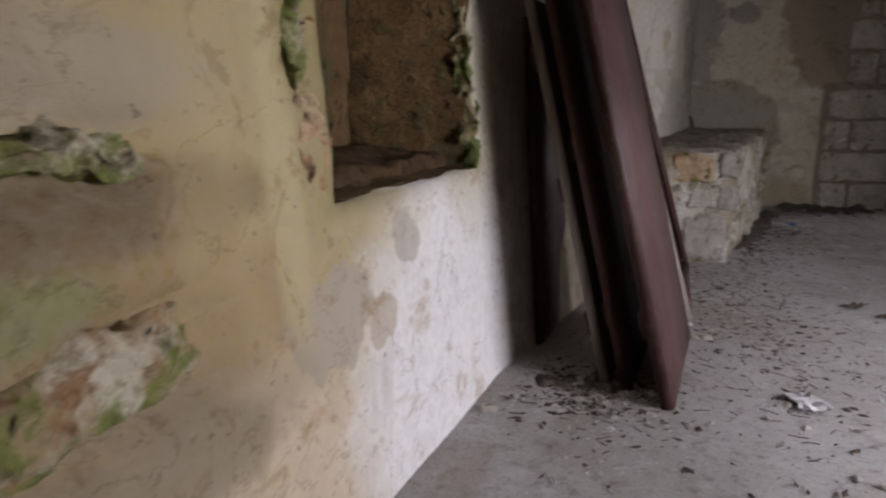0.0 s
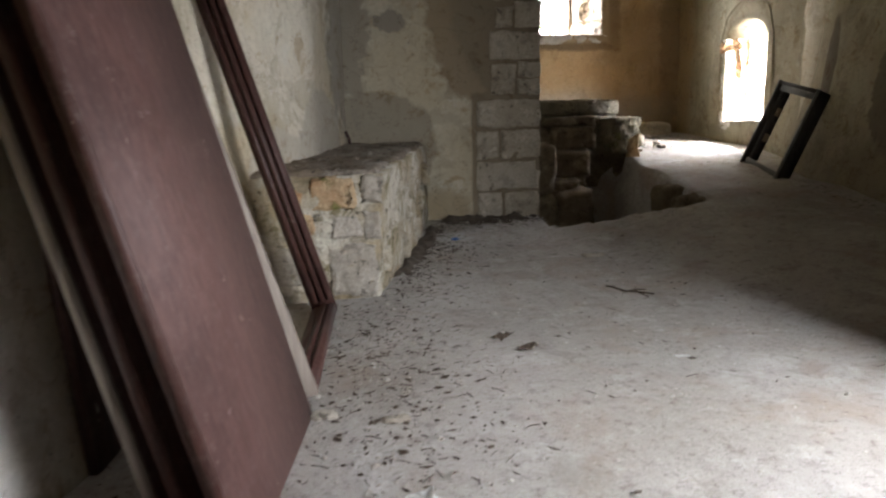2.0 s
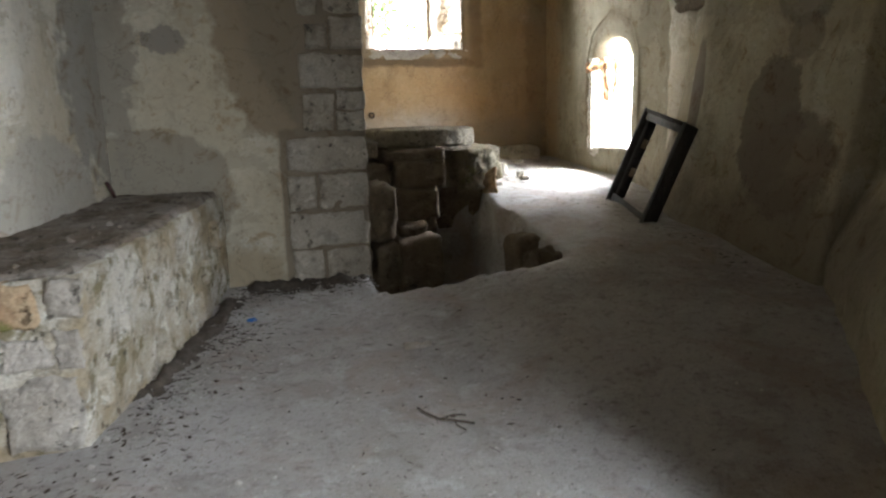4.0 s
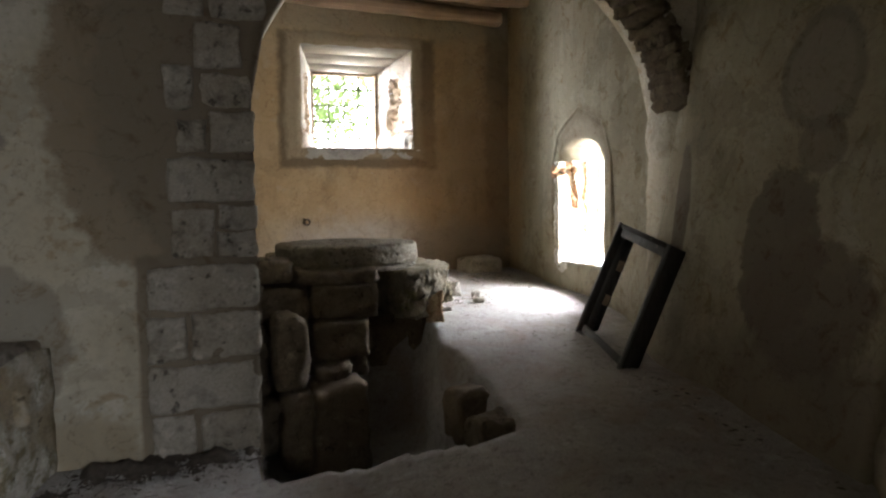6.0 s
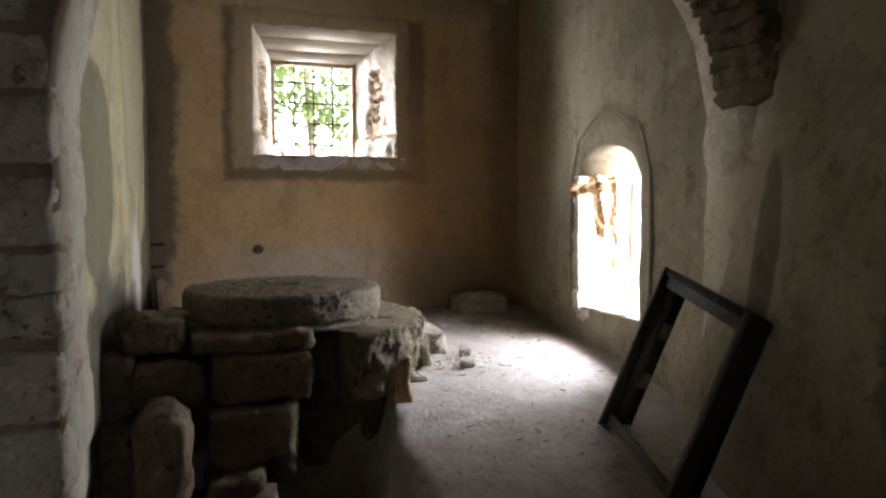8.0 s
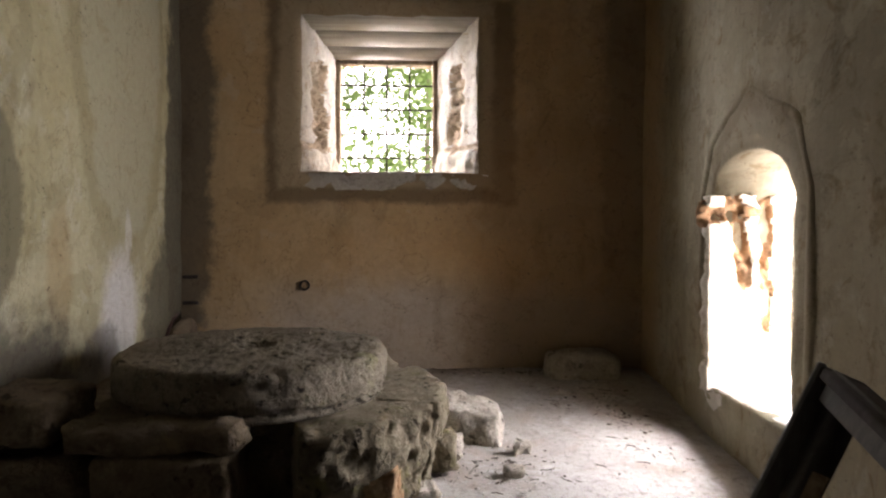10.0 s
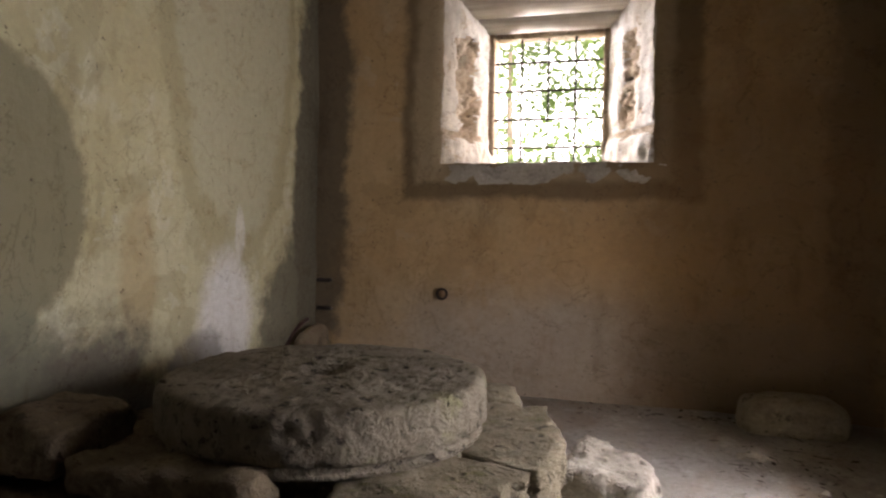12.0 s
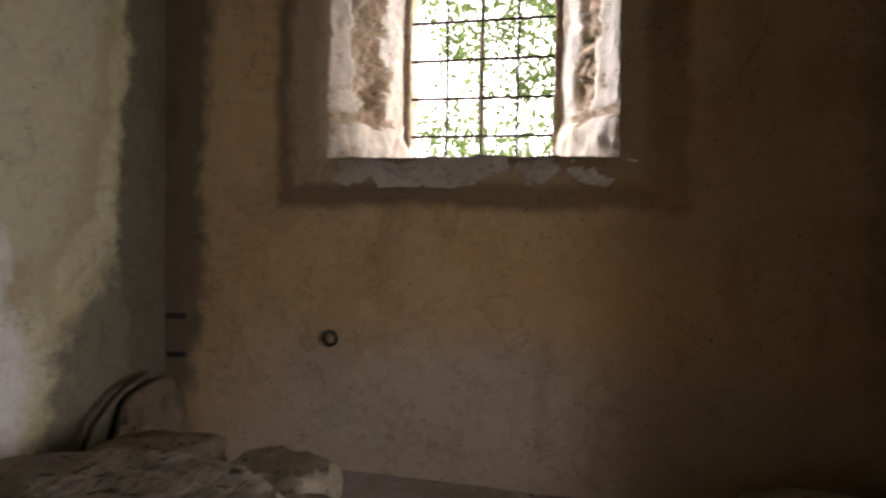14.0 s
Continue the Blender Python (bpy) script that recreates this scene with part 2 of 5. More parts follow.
M_WEST = plaster("plaster_west", (0.60, 0.555, 0.455), (0.50, 0.43, 0.30), (0.68, 0.655, 0.60), [
    ((-0.85, 0.9, 0.95), (0.6, 1.35, 1.5), (0.34, 0.255, 0.12), 0.92, 0.3, 0.9),
    ((-0.85, 1.1, 1.3), (0.6, 0.45, 0.22), (0.27, 0.245, 0.19), 0.7, 0.4, 0.9),
    ((-0.85, 1.35, 0.85), (0.6, 0.30, 0.16), (0.38, 0.27, 0.10), 0.7, 0.4, 0.9),
    ((-0.85, 1.15, 0.86), (0.6, 0.22, 0.10), (0.17, 0.16, 0.05), 0.5, 0.5, 1.4),
    ((-0.75, 1.95, 1.55), (0.6, 0.50, 0.78), (0.33, 0.27, 0.13), 0.9, 0.25, 0.7),
    ((-0.85, 0.85, 1.32), (0.6, 0.75, 0.40), (0.27, 0.175, 0.07), 0.7, 0.12, 2.6),
    ((-0.85, 1.45, 1.15), (0.6, 0.30, 0.55), (0.36, 0.27, 0.13), 0.6, 0.10, 2.4),
    ((-0.85, 1.0, 0.42), (0.6, 0.6, 0.16), (0.24, 0.175, 0.08), 0.65, 0.15, 2.2),
    ((-0.80, 1.62, 0.55), (0.6, 0.25, 0.20), (0.42, 0.31, 0.17), 0.6, 0.12, 2.2),
    ((-0.85, 1.5, 0.25), (0.6, 0.5, 0.3), (0.50, 0.40, 0.28), 0.8, 0.4, 0.9),
    ((-0.62, 2.62, 0.30), (0.5, 0.72, 0.55), (0.70, 0.685, 0.66), 0.85, 0.3, 0.7),
    ((-0.62, 2.85, 1.2), (0.5, 0.25, 0.5), (0.50, 0.46, 0.33), 0.7, 0.3, 0.9),
    ((-0.72, 2.28, 0.72), (0.5, 0.10, 0.10), (0.36, 0.315, 0.255), 0.75, 0.06, 1.7),
    ((-0.73, 1.85, 0.58), (0.5, 0.17, 0.13), (0.33, 0.28, 0.21), 0.85, 0.05, 1.8),
    ((-0.70, 2.08, 0.52), (0.5, 0.10, 0.07), (0.36, 0.28, 0.19), 0.7, 0.10, 1.9),
    # brown shadow below the upper broken stone, painted into the plaster
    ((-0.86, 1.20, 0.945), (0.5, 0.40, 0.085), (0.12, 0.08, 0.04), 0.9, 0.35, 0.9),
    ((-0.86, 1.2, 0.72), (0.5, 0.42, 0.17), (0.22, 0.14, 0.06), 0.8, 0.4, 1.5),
    ((-0.86, 1.22, 1.16), (0.5, 0.36, 0.09), (0.26, 0.23, 0.17), 0.6, 0.5, 1.8),
    ((-0.86, 1.45, 0.86), (0.5, 0.10, 0.45), (0.40, 0.30, 0.14), 0.45, 0.6, 2.0),
    ((-0.86, 1.70, 1.05), (0.5, 0.07, 0.40), (0.40, 0.33, 0.17), 0.8, 0.3, 1.4),
    ((-0.80, 1.86, 1.35), (0.5, 0.14, 0.5), (0.24, 0.19, 0.075), 0.85, 0.3, 1.0),
    ((-0.86, 1.05, 0.83), (0.5, 0.14, 0.06), (0.15, 0.16, 0.06), 0.7, 0.5, 1.6),
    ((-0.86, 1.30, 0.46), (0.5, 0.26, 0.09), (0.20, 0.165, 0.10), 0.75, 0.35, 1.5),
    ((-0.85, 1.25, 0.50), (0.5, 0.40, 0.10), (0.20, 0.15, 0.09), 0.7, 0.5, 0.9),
    ((0.45, 6.75, 0.85), (0.6, 0.58, 0.50), (0.40, 0.365, 0.30), 0.85, 0.05, 0.35),
    ((0.3, 5.85, 0.72), (0.6, 0.52, 0.38), (0.43, 0.39, 0.32), 0.8, 0.05, 0.35),
    ((0.66, 7.55, 2.0), (0.5, 0.45, 1.1), (0.27, 0.25, 0.21), 0.8, 0.10, 1.3)], 0.25)
M_NORTH = plaster("plaster_north", (0.52, 0.475, 0.37), (0.46, 0.40, 0.285), (0.60, 0.57, 0.49), [
    ((0.92, 7.6, 0.85), (0.60, 0.6, 0.50), (0.27, 0.235, 0.175), 0.85, 0.04, 0.3),
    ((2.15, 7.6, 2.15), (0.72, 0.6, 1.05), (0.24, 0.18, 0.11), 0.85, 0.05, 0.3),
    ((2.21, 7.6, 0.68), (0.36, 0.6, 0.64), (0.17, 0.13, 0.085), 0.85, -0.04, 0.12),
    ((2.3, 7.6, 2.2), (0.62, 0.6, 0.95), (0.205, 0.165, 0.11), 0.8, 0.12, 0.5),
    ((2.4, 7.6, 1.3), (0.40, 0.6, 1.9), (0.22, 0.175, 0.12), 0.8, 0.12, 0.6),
    ((1.1, 7.6, 1.96), (0.11, 0.6, 0.08), (0.21, 0.19, 0.16), 0.85, 0.15, 2.2),
    ((0.72, 7.6, 1.9), (0.19, 0.6, 0.75), (0.26, 0.23, 0.18), 0.85, 0.12, 1.5),
    ((1.6, 7.6, 0.2), (0.25, 0.6, 0.22), (0.32, 0.25, 0.15), 0.7, 0.3, 0.9),
    ((2.56, 7.92, 1.4), (0.07, 0.27, 2.4), (0.44, 0.43, 0.35), 0.85, 0.15, 0.25)], 0.2)
M_ROOM2_WEST = plaster("plaster_room_two_west", (0.49, 0.455, 0.295), (0.43, 0.385, 0.22), (0.56, 0.54, 0.42), [
    ((2.5, 10.32, 2.9), (0.4, 0.64, 1.36), (0.35, 0.315, 0.18), 0.85, 0.03, 0.22),
    ((2.5, 10.34, 2.95), (0.4, 0.54, 1.22), (0.43, 0.405, 0.275), 0.8, 0.06, 0.3),
    ((2.5, 8.72, 1.9), (0.4, 0.52, 0.58), (0.17, 0.155, 0.095), 0.85, 0.05, 0.25),
    # two ellipsoids, darker towards the corner with the back wall
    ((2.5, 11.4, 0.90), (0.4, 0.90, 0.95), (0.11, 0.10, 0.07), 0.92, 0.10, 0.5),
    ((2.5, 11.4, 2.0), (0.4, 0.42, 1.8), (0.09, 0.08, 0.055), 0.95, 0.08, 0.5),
    # whitish patch painted in for window light on the wall
    ((2.5, 10.22, 1.28), (0.4, 0.24, 0.40), (0.64, 0.63, 0.62), 0.85, 0.3, 0.6),
    ((2.5, 10.35, 1.75), (0.4, 0.05, 0.14), (0.62, 0.61, 0.56), 0.7, 0.3, 1.0),
    ((2.5, 9.55, 1.6), (0.4, 0.10, 0.32), (0.36, 0.25, 0.11), 0.45, 0.4, 1.0),
    # damp low on the wall, deepened to stand for shade beside the mill
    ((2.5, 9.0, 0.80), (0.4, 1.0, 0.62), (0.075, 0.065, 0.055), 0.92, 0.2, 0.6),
    ((2.5, 9.95, 1.0), (0.4, 0.26, 0.24), (0.20, 0.185, 0.17), 0.65, 0.2, 1.0),
    ((2.5, 8.9, 1.35), (0.4, 0.2, 0.25), (0.16, 0.17, 0.12), 0.5, 0.5, 1.2)], 0.15, 0.7, 0.5)
M_BACK = plaster("plaster_back", (0.47, 0.345, 0.20), (0.43, 0.29, 0.15), (0.49, 0.40, 0.29), [
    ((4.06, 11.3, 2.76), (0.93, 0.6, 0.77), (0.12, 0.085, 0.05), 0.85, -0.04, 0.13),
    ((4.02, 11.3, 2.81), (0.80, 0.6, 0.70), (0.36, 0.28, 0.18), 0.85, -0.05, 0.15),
    # dark strips up both corners, stronger on the left
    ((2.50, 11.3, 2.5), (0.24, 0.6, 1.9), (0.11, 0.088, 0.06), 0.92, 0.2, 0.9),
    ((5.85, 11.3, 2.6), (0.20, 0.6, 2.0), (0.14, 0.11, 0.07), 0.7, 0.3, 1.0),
    ((4.2, 11.3, 0.95), (1.2, 0.6, 0.45), (0.42, 0.37, 0.32), 0.75, 0.5, 0.7),
    # deeper brown over the right part of the wall
    ((5.3, 11.3, 1.6), (0.75, 0.6, 1.3), (0.23, 0.14, 0.065), 0.7, 0.5, 0.8),
    ((5.4, 11.3, 0.9), (0.7, 0.6, 0.4), (0.20, 0.16, 0.115), 0.6, 0.5, 0.9),
    ((4.0, 11.3, 1.62), (1.1, 0.6, 0.22), (0.45, 0.28, 0.13), 0.4, 0.5, 1.0),
    ((4.1, 11.3, 3.75), (1.9, 0.6, 0.25), (0.33, 0.29, 0.2), 0.6, 0.4, 0.8)], 0.18, 0.6, 0.35)
M_EAST = plaster("plaster_east", (0.36, 0.325, 0.23), (0.29, 0.25, 0.165), (0.43, 0.40, 0.32), [
    ((5.5, 7.5, 1.5), (0.6, 0.10, 0.48), (0.135, 0.11, 0.08), 0.88, 0.12, 0.5),
    ((5.5, 6.5, 1.30), (0.6, 0.30, 0.55), (0.14, 0.115, 0.085), 0.85, 0.08, 0.8),
    ((5.5, 6.25, 1.0), (0.6, 0.45, 0.40), (0.15, 0.12, 0.09), 0.8, 0.12, 0.8),
    ((5.5, 6.35, 2.32), (0.6, 0.30, 0.36), (0.18, 0.155, 0.12), 0.75, 0.06, 0.3),
    ((5.5, 6.35, 2.32), (0.6, 0.24, 0.29), (0.27, 0.24, 0.18), 0.7, 0.08, 0.3),
    ((5.5, 6.3, 1.9), (0.6, 0.17, 0.17), (0.19, 0.16, 0.12), 0.7, 0.08, 0.3),
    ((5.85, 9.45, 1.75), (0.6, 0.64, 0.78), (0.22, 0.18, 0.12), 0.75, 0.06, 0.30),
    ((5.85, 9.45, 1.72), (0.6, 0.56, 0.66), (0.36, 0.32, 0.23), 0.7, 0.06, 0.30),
    ((5.85, 11.2, 2.3), (0.6, 0.34, 2.2), (0.36, 0.24, 0.12), 0.85, 0.5, 0.8),
    # wall foot darkened in colour to stand for this corner's shade
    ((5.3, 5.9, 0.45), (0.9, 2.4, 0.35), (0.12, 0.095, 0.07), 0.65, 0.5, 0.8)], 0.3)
M_CEIL = plaster("ceiling_boards", (0.11, 0.085, 0.06), (0.08, 0.06, 0.045), (0.14, 0.115, 0.09))
# kept dark on the unseen walls to cut light bounced back inside
M_LOW_BOUNCE = plaster("plaster_low_bounce", (0.17, 0.145, 0.11), (0.13, 0.11, 0.085), (0.21, 0.185, 0.15))
M_REVEAL = plaster("reveal_plaster", (0.74, 0.70, 0.63), (0.60, 0.53, 0.42), (0.80, 0.79, 0.76), [], 0.25, 0.8)
M_BROKEN = rubble("broken_plaster", (0.42, 0.30, 0.19), (0.56, 0.46, 0.34))
M_RUST = rubble("rusty_broken_stone", (0.26, 0.135, 0.065), (0.40, 0.25, 0.14))
M_MOSSY = rubble("mossy_stone", (0.26, 0.20, 0.10), (0.36, 0.31, 0.17), (0.10, 0.135, 0.025), 0.46)
def patch_stone():
    m = Mat("mossy_patch_stone", 0.9)
    c = m.mix(m.smooth(m.noise(4.5, 6, 0.7), 0.42, 0.60), (0.30, 0.22, 0.12), (0.50, 0.44, 0.32))
    c = m.mix(m.smooth(m.noise(6.5, 6, 0.7, warp=0.8), 0.50, 0.62, 0, 0.85), c, (0.24, 0.115, 0.04))
    c = m.mix(m.smooth(m.noise(4.2, 7, 0.74, m.vmath("ADD", m.pos, (3.1, 7.7, 1.3)), 0.6), 0.45, 0.56, 0, 0.9), c, (0.14, 0.165, 0.03))
    c = m.mix(m.smooth(m.noise(9, 7, 0.75), 0.53, 0.68, 0, 0.8), c, (0.07, 0.05, 0.02))
    c = m.mix(m.smooth(m.noise(30, 5, 0.75), 0.50, 0.70, 0, 0.6), c, (0.04, 0.035, 0.012))
    h = m.math("ADD", m.noise(12, 7, 0.75), m.math("MULTIPLY", m.noise(50, 5, 0.7), 0.4))
    return m.done(c, m.bump(h, 0.9, 0.03))


M_PATCH = patch_stone()
M_RED = rubble("reddish_stone", (0.40, 0.22, 0.11), (0.55, 0.42, 0.26), (0.16, 0.17, 0.05), 0.58)
M_QUOIN = rubble("quoin_stone", (0.43, 0.37, 0.28), (0.53, 0.48, 0.39))
M_PILE = rubble("pile_stone", (0.145, 0.11, 0.07), (0.21, 0.165, 0.108))
M_MILL = millstone_material()
M_PALE = rubble("pale_stone", (0.38, 0.335, 0.27), (0.50, 0.455, 0.39))
M_BED = rubble("bed_stone", (0.19, 0.16, 0.105), (0.29, 0.25, 0.175), (0.22, 0.20, 0.09), 0.55)
M_BENCH = rubble("bench_masonry", (0.33, 0.255, 0.145), (0.60, 0.56, 0.47), (0.22, 0.19, 0.10), 0.54)
M_BENCH_TOP = rubble("bench_top_dirt", (0.24, 0.19, 0.14), (0.36, 0.32, 0.27))
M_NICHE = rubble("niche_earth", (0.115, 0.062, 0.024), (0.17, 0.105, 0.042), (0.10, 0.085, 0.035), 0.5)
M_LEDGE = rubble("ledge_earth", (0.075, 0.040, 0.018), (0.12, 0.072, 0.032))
M_FLOOR = floor_material()
M_DOOR = timber("brown_red_paint", (0.098, 0.052, 0.046), (0.066, 0.034, 0.030), rough=0.62, scuff=(0.26, 0.215, 0.205), scuffs=0.38)
M_DARKWOOD = timber("dark_red_wood", (0.060, 0.026, 0.021), (0.036, 0.016, 0.013), rough=0.5, scuffs=0.2)
M_GREYWOOD = timber("weathered_wood_edge", (0.24, 0.21, 0.18), (0.16, 0.13, 0.11), rough=0.8)
M_BLACKWOOD = timber("grey_black_wood", (0.055, 0.05, 0.046), (0.035, 0.03, 0.028), rough=0.7, scuff=(0.2, 0.2, 0.2))
M_FRAMEGREY = timber("dusty_grey_paint", (0.17, 0.17, 0.165), (0.12, 0.12, 0.118), rough=0.75)
M_LOG = timber("log_wood", (0.34, 0.23, 0.14), (0.20, 0.13, 0.075), (1.2, 30, 30), 0.8)
M_PLANK = timber("whitewashed_plank", (0.58, 0.55, 0.49), (0.44, 0.40, 0.33), (1.5, 40, 40), 0.8)
M_IRON = plain("rusty_iron", (0.06, 0.048, 0.042), 0.7, 0.4)
M_LEAF = plain("dry_leaf", (0.075, 0.056, 0.040))
M_PEBBLE = rubble("pebble_grey", (0.42, 0.38, 0.33), (0.58, 0.55, 0.5))
M_PAPER = plain("white_paper", (0.62, 0.62, 0.60))
M_BLUE = plain("blue_plastic", (0.03, 0.16, 0.45), 0.4)
def foliage():
    m = Mat("green_foliage", 0.5)
    c = m.mix(m.noise(1.3, 3), (0.14, 0.23, 0.07), (0.21, 0.30, 0.11))
    thin = m.node("ShaderNodeBsdfTranslucent", i0=c)
    mixer = m.node("ShaderNodeMixShader", i0=0.55)
    m.done(c)
    m.nt.links.new(m.bsdf.outputs[0], mixer.inputs[1])
    m.nt.links.new(thin.outputs[0], mixer.inputs[2])
    m.nt.links.new(mixer.outputs[0], m.nt.nodes["Material Output"].inputs[0])
    return m.mat


M_GREENLEAF = foliage()
M_BARK = plain("tree_bark", (0.22, 0.19, 0.15), 0.9)
M_GROUND = plain("grassy_ground", (0.13, 0.14, 0.06), 0.95)


# ---- mesh helpers ----
def as_object(name, bm, material, parent=None, label="", smooth=True):
    me = bpy.data.meshes.new(name)
    bm.normal_update()
    bm.to_mesh(me)
    bm.free()
    for p in me.polygons:
        p.use_smooth = smooth
    me.materials.append(material)
    ob = new(name, me)
    if parent is not None:
        ob.parent = parent
    if label:
        tagged(ob, label)
    return ob


def part(name, bm, material, parent, label="", smooth=True):
    return as_object(name, bm, material, parent, label, smooth)


def thing(name, label, category, group=""):
    return tagged(new(name), label, category, group)


def ease(a, b, x):
    k = min(1.0, max(0.0, (x - a) / (b - a)))
    return k * k * (3 - 2 * k)


def steps(a, b, size, extra=()):
    n = max(1, round((b - a) / size))
    vals = [a + (b - a) * k / n for k in range(n + 1)]
    for e in extra:
        if a < e < b:
            k = min(range(1, n), key=lambda q: abs(vals[q] - e))
            vals[k] = e
    return sorted(set(vals))


def fbm(p, seed, octaves=3):
    return noise.fractal(Vector(p) + Vector((seed * 7.3, seed * 3.1, seed * 5.7)), 1.0, 2.0, octaves)


def wall(name, p0, p1, z0, z1, thick, material, openings=(), inward=1, size=0.08, shift=None, rough=0.012, seed=1, label=""):
    """An uneven plastered wall on the line p0-p1, its face towards the left of that line (inward 1) or the right (-1).
    openings: (u0, u1, za, zb, head) in metres along it; head(u) is the height of an arched top."""
    d = Vector((p1[0] - p0[0], p1[1] - p0[1], 0))
    length = d.length
    d.normalize()
    n = Vector((-d.y, d.x, 0)) * inward
    us = steps(0, length, size, [e for o in openings for e in o[:2]])
    zs = steps(z0, z1, size, [e for o in openings for e in o[2:4]])
    bm = bmesh.new()
    grid = []
    for u in us:
        col = []
        for z in zs:
            uu, zz = u, z
            for u0, u1, za, zb, head in openings:
                if head and z > za:
                    us_ = min(u1, max(u0, u))
                    near = 1 - ease(0.0, 0.9, abs(u - us_))
                    bent = za + (z - za) * (head(us_) - za) / (zb - za) if z <= zb else z + (head(us_) - zb) * (z1 - z) / (z1 - zb)
                    zz = z + (bent - z) * near
                if min(abs(u - u0), abs(u - u1)) < 0.01 and za - 0.01 <= z <= zb + 0.01:
                    uu = u + 0.014 * fbm((u * 3, z * 9, 1), seed, 3)
                if min(abs(z - za), abs(z - zb)) < 0.01 and u0 - 0.01 <= u <= u1 + 0.01:
                    zz += 0.012 * fbm((u * 9, z * 3, 2), seed, 3)
            q = Vector((p0[0], p0[1], 0)) + d * uu
            off = rough * (fbm((q.x * 1.1, q.y * 1.1, zz * 1.1), seed) + 0.35 * fbm((q.x * 5, q.y * 5, zz * 5), seed + 3))
            if shift:
                off += shift(uu, zz)
            q += n * off
            col.append(bm.verts.new((q.x, q.y, zz)))
        grid.append(col)
    for a in range(len(us) - 1):
        for b in range(len(zs) - 1):
            mu, mz = (us[a] + us[a + 1]) / 2, (zs[b] + zs[b + 1]) / 2
            if any(o[0] < mu < o[1] and o[2] < mz < o[3] for o in openings):
                continue
            f = (grid[a][b], grid[a + 1][b], grid[a + 1][b + 1], grid[a][b + 1])
            bm.faces.new(f if inward < 0 else f[::-1])
    bmesh.ops.delete(bm, geom=[v for v in bm.verts if not v.link_faces], context="VERTS")
    ob = as_object(name, bm, material)
    s = ob.modifiers.new("thickness", "SOLIDIFY")
    s.thickness, s.offset = thick, -1
    tagged(ob, label, "wall", kind="structure")
    return ob


def lump(corners, cells=(7, 7, 7), amp=0.012, freq=6.0, seed=1, rnd=0.12, taper=0.0):
    """A rough block: eight corners (bottom ring, then top ring, both counter-clockwise), rounded and worn."""
    c = [Vector(q) for q in corners]
    bm = bmesh.new()
    nx, ny, nz = cells
    made = {}

    def at(i, j, k):
        if (i, j, k) not in made:
            u, v, w = i / nx, j / ny, k / nz
            s = Vector((2 * u - 1, 2 * v - 1, 2 * w - 1))
            m = max(abs(s.x), abs(s.y), abs(s.z))
            round_s = s * (m / max(1e-6, (abs(s.x) ** 6 + abs(s.y) ** 6 + abs(s.z) ** 6) ** (1 / 6)))
            s = s.lerp(round_s, min(1.0, rnd * 4))
            ball = s.normalized() * 1.05
            s = s.lerp(ball, max(0.0, rnd - 0.2))
            u, v, w = (s.x + 1) / 2, (s.y + 1) / 2, (s.z + 1) / 2
            lo = c[0].lerp(c[1], u).lerp(c[3].lerp(c[2], u), v)
            hi = c[4].lerp(c[5], u).lerp(c[7].lerp(c[6], u), v)
            p = lo.lerp(hi, w)
            q = p * freq + Vector((seed * 3.7, seed * 1.9, seed * 5.3))
            p = p + amp * (noise.noise_vector(q) + 0.5 * noise.noise_vector(q * 2.6) + 0.3 * noise.noise_vector(q * 5.1))
            made[i, j, k] = bm.verts.new(p)
        return made[i, j, k]

    for j in range(ny):
        for i in range(nx):
            bm.faces.new((at(i, j, 0), at(i, j + 1, 0), at(i + 1, j + 1, 0), at(i + 1, j, 0)))
            bm.faces.new((at(i, j, nz), at(i + 1, j, nz), at(i + 1, j + 1, nz), at(i, j + 1, nz)))
    for k in range(nz):
        for i in range(nx):
            bm.faces.new((at(i, 0, k), at(i + 1, 0, k), at(i + 1, 0, k + 1), at(i, 0, k + 1)))
            bm.faces.new((at(i, ny, k), at(i, ny, k + 1), at(i + 1, ny, k + 1), at(i + 1, ny, k)))
        for j in range(ny):
            bm.faces.new((at(0, j, k), at(0, j, k + 1), at(0, j + 1, k + 1), at(0, j + 1, k)))
            bm.faces.new((at(nx, j, k), at(nx, j + 1, k), at(nx, j + 1, k + 1), at(nx, j, k + 1)))
    return bm


def box(x0, x1, y0, y1, z0, z1):
    return [(x0, y0, z0), (x1, y0, z0), (x1, y1, z0), (x0, y1, z0), (x0, y0, z1), (x1, y0, z1), (x1, y1, z1), (x0, y1, z1)]


def sawn(corners, bevel=0.004):
    """A sawn board or rail from eight corners, with slightly worn arrises."""
    bm = bmesh.new()
    v = [bm.verts.new(q) for q in corners]
    for f in ((3, 2, 1, 0), (4, 5, 6, 7), (0, 1, 5, 4), (1, 2, 6, 5), (2, 3, 7, 6), (3, 0, 4, 7)):
        bm.faces.new([v[k] for k in f])
    bmesh.ops.recalc_face_normals(bm, faces=bm.faces)
    bmesh.ops.bevel(bm, geom=bm.edges[:], offset=bevel, segments=2, affect="EDGES")
    return bm


def slanted(o, a, b, c, a0, a1, b0, b1, c0, c1, bevel=0.004):
    """A board in the leaning frame (o; a along its width, b up its length, c its thickness)."""
    q = [o + a * x + b * y + c * z for z, y, x in ((c0, b0, a0), (c0, b0, a1), (c0, b1, a1), (c0, b1, a0), (c1, b0, a0), (c1, b0, a1), (c1, b1, a1), (c1, b1, a0))]
    return sawn(q, bevel)


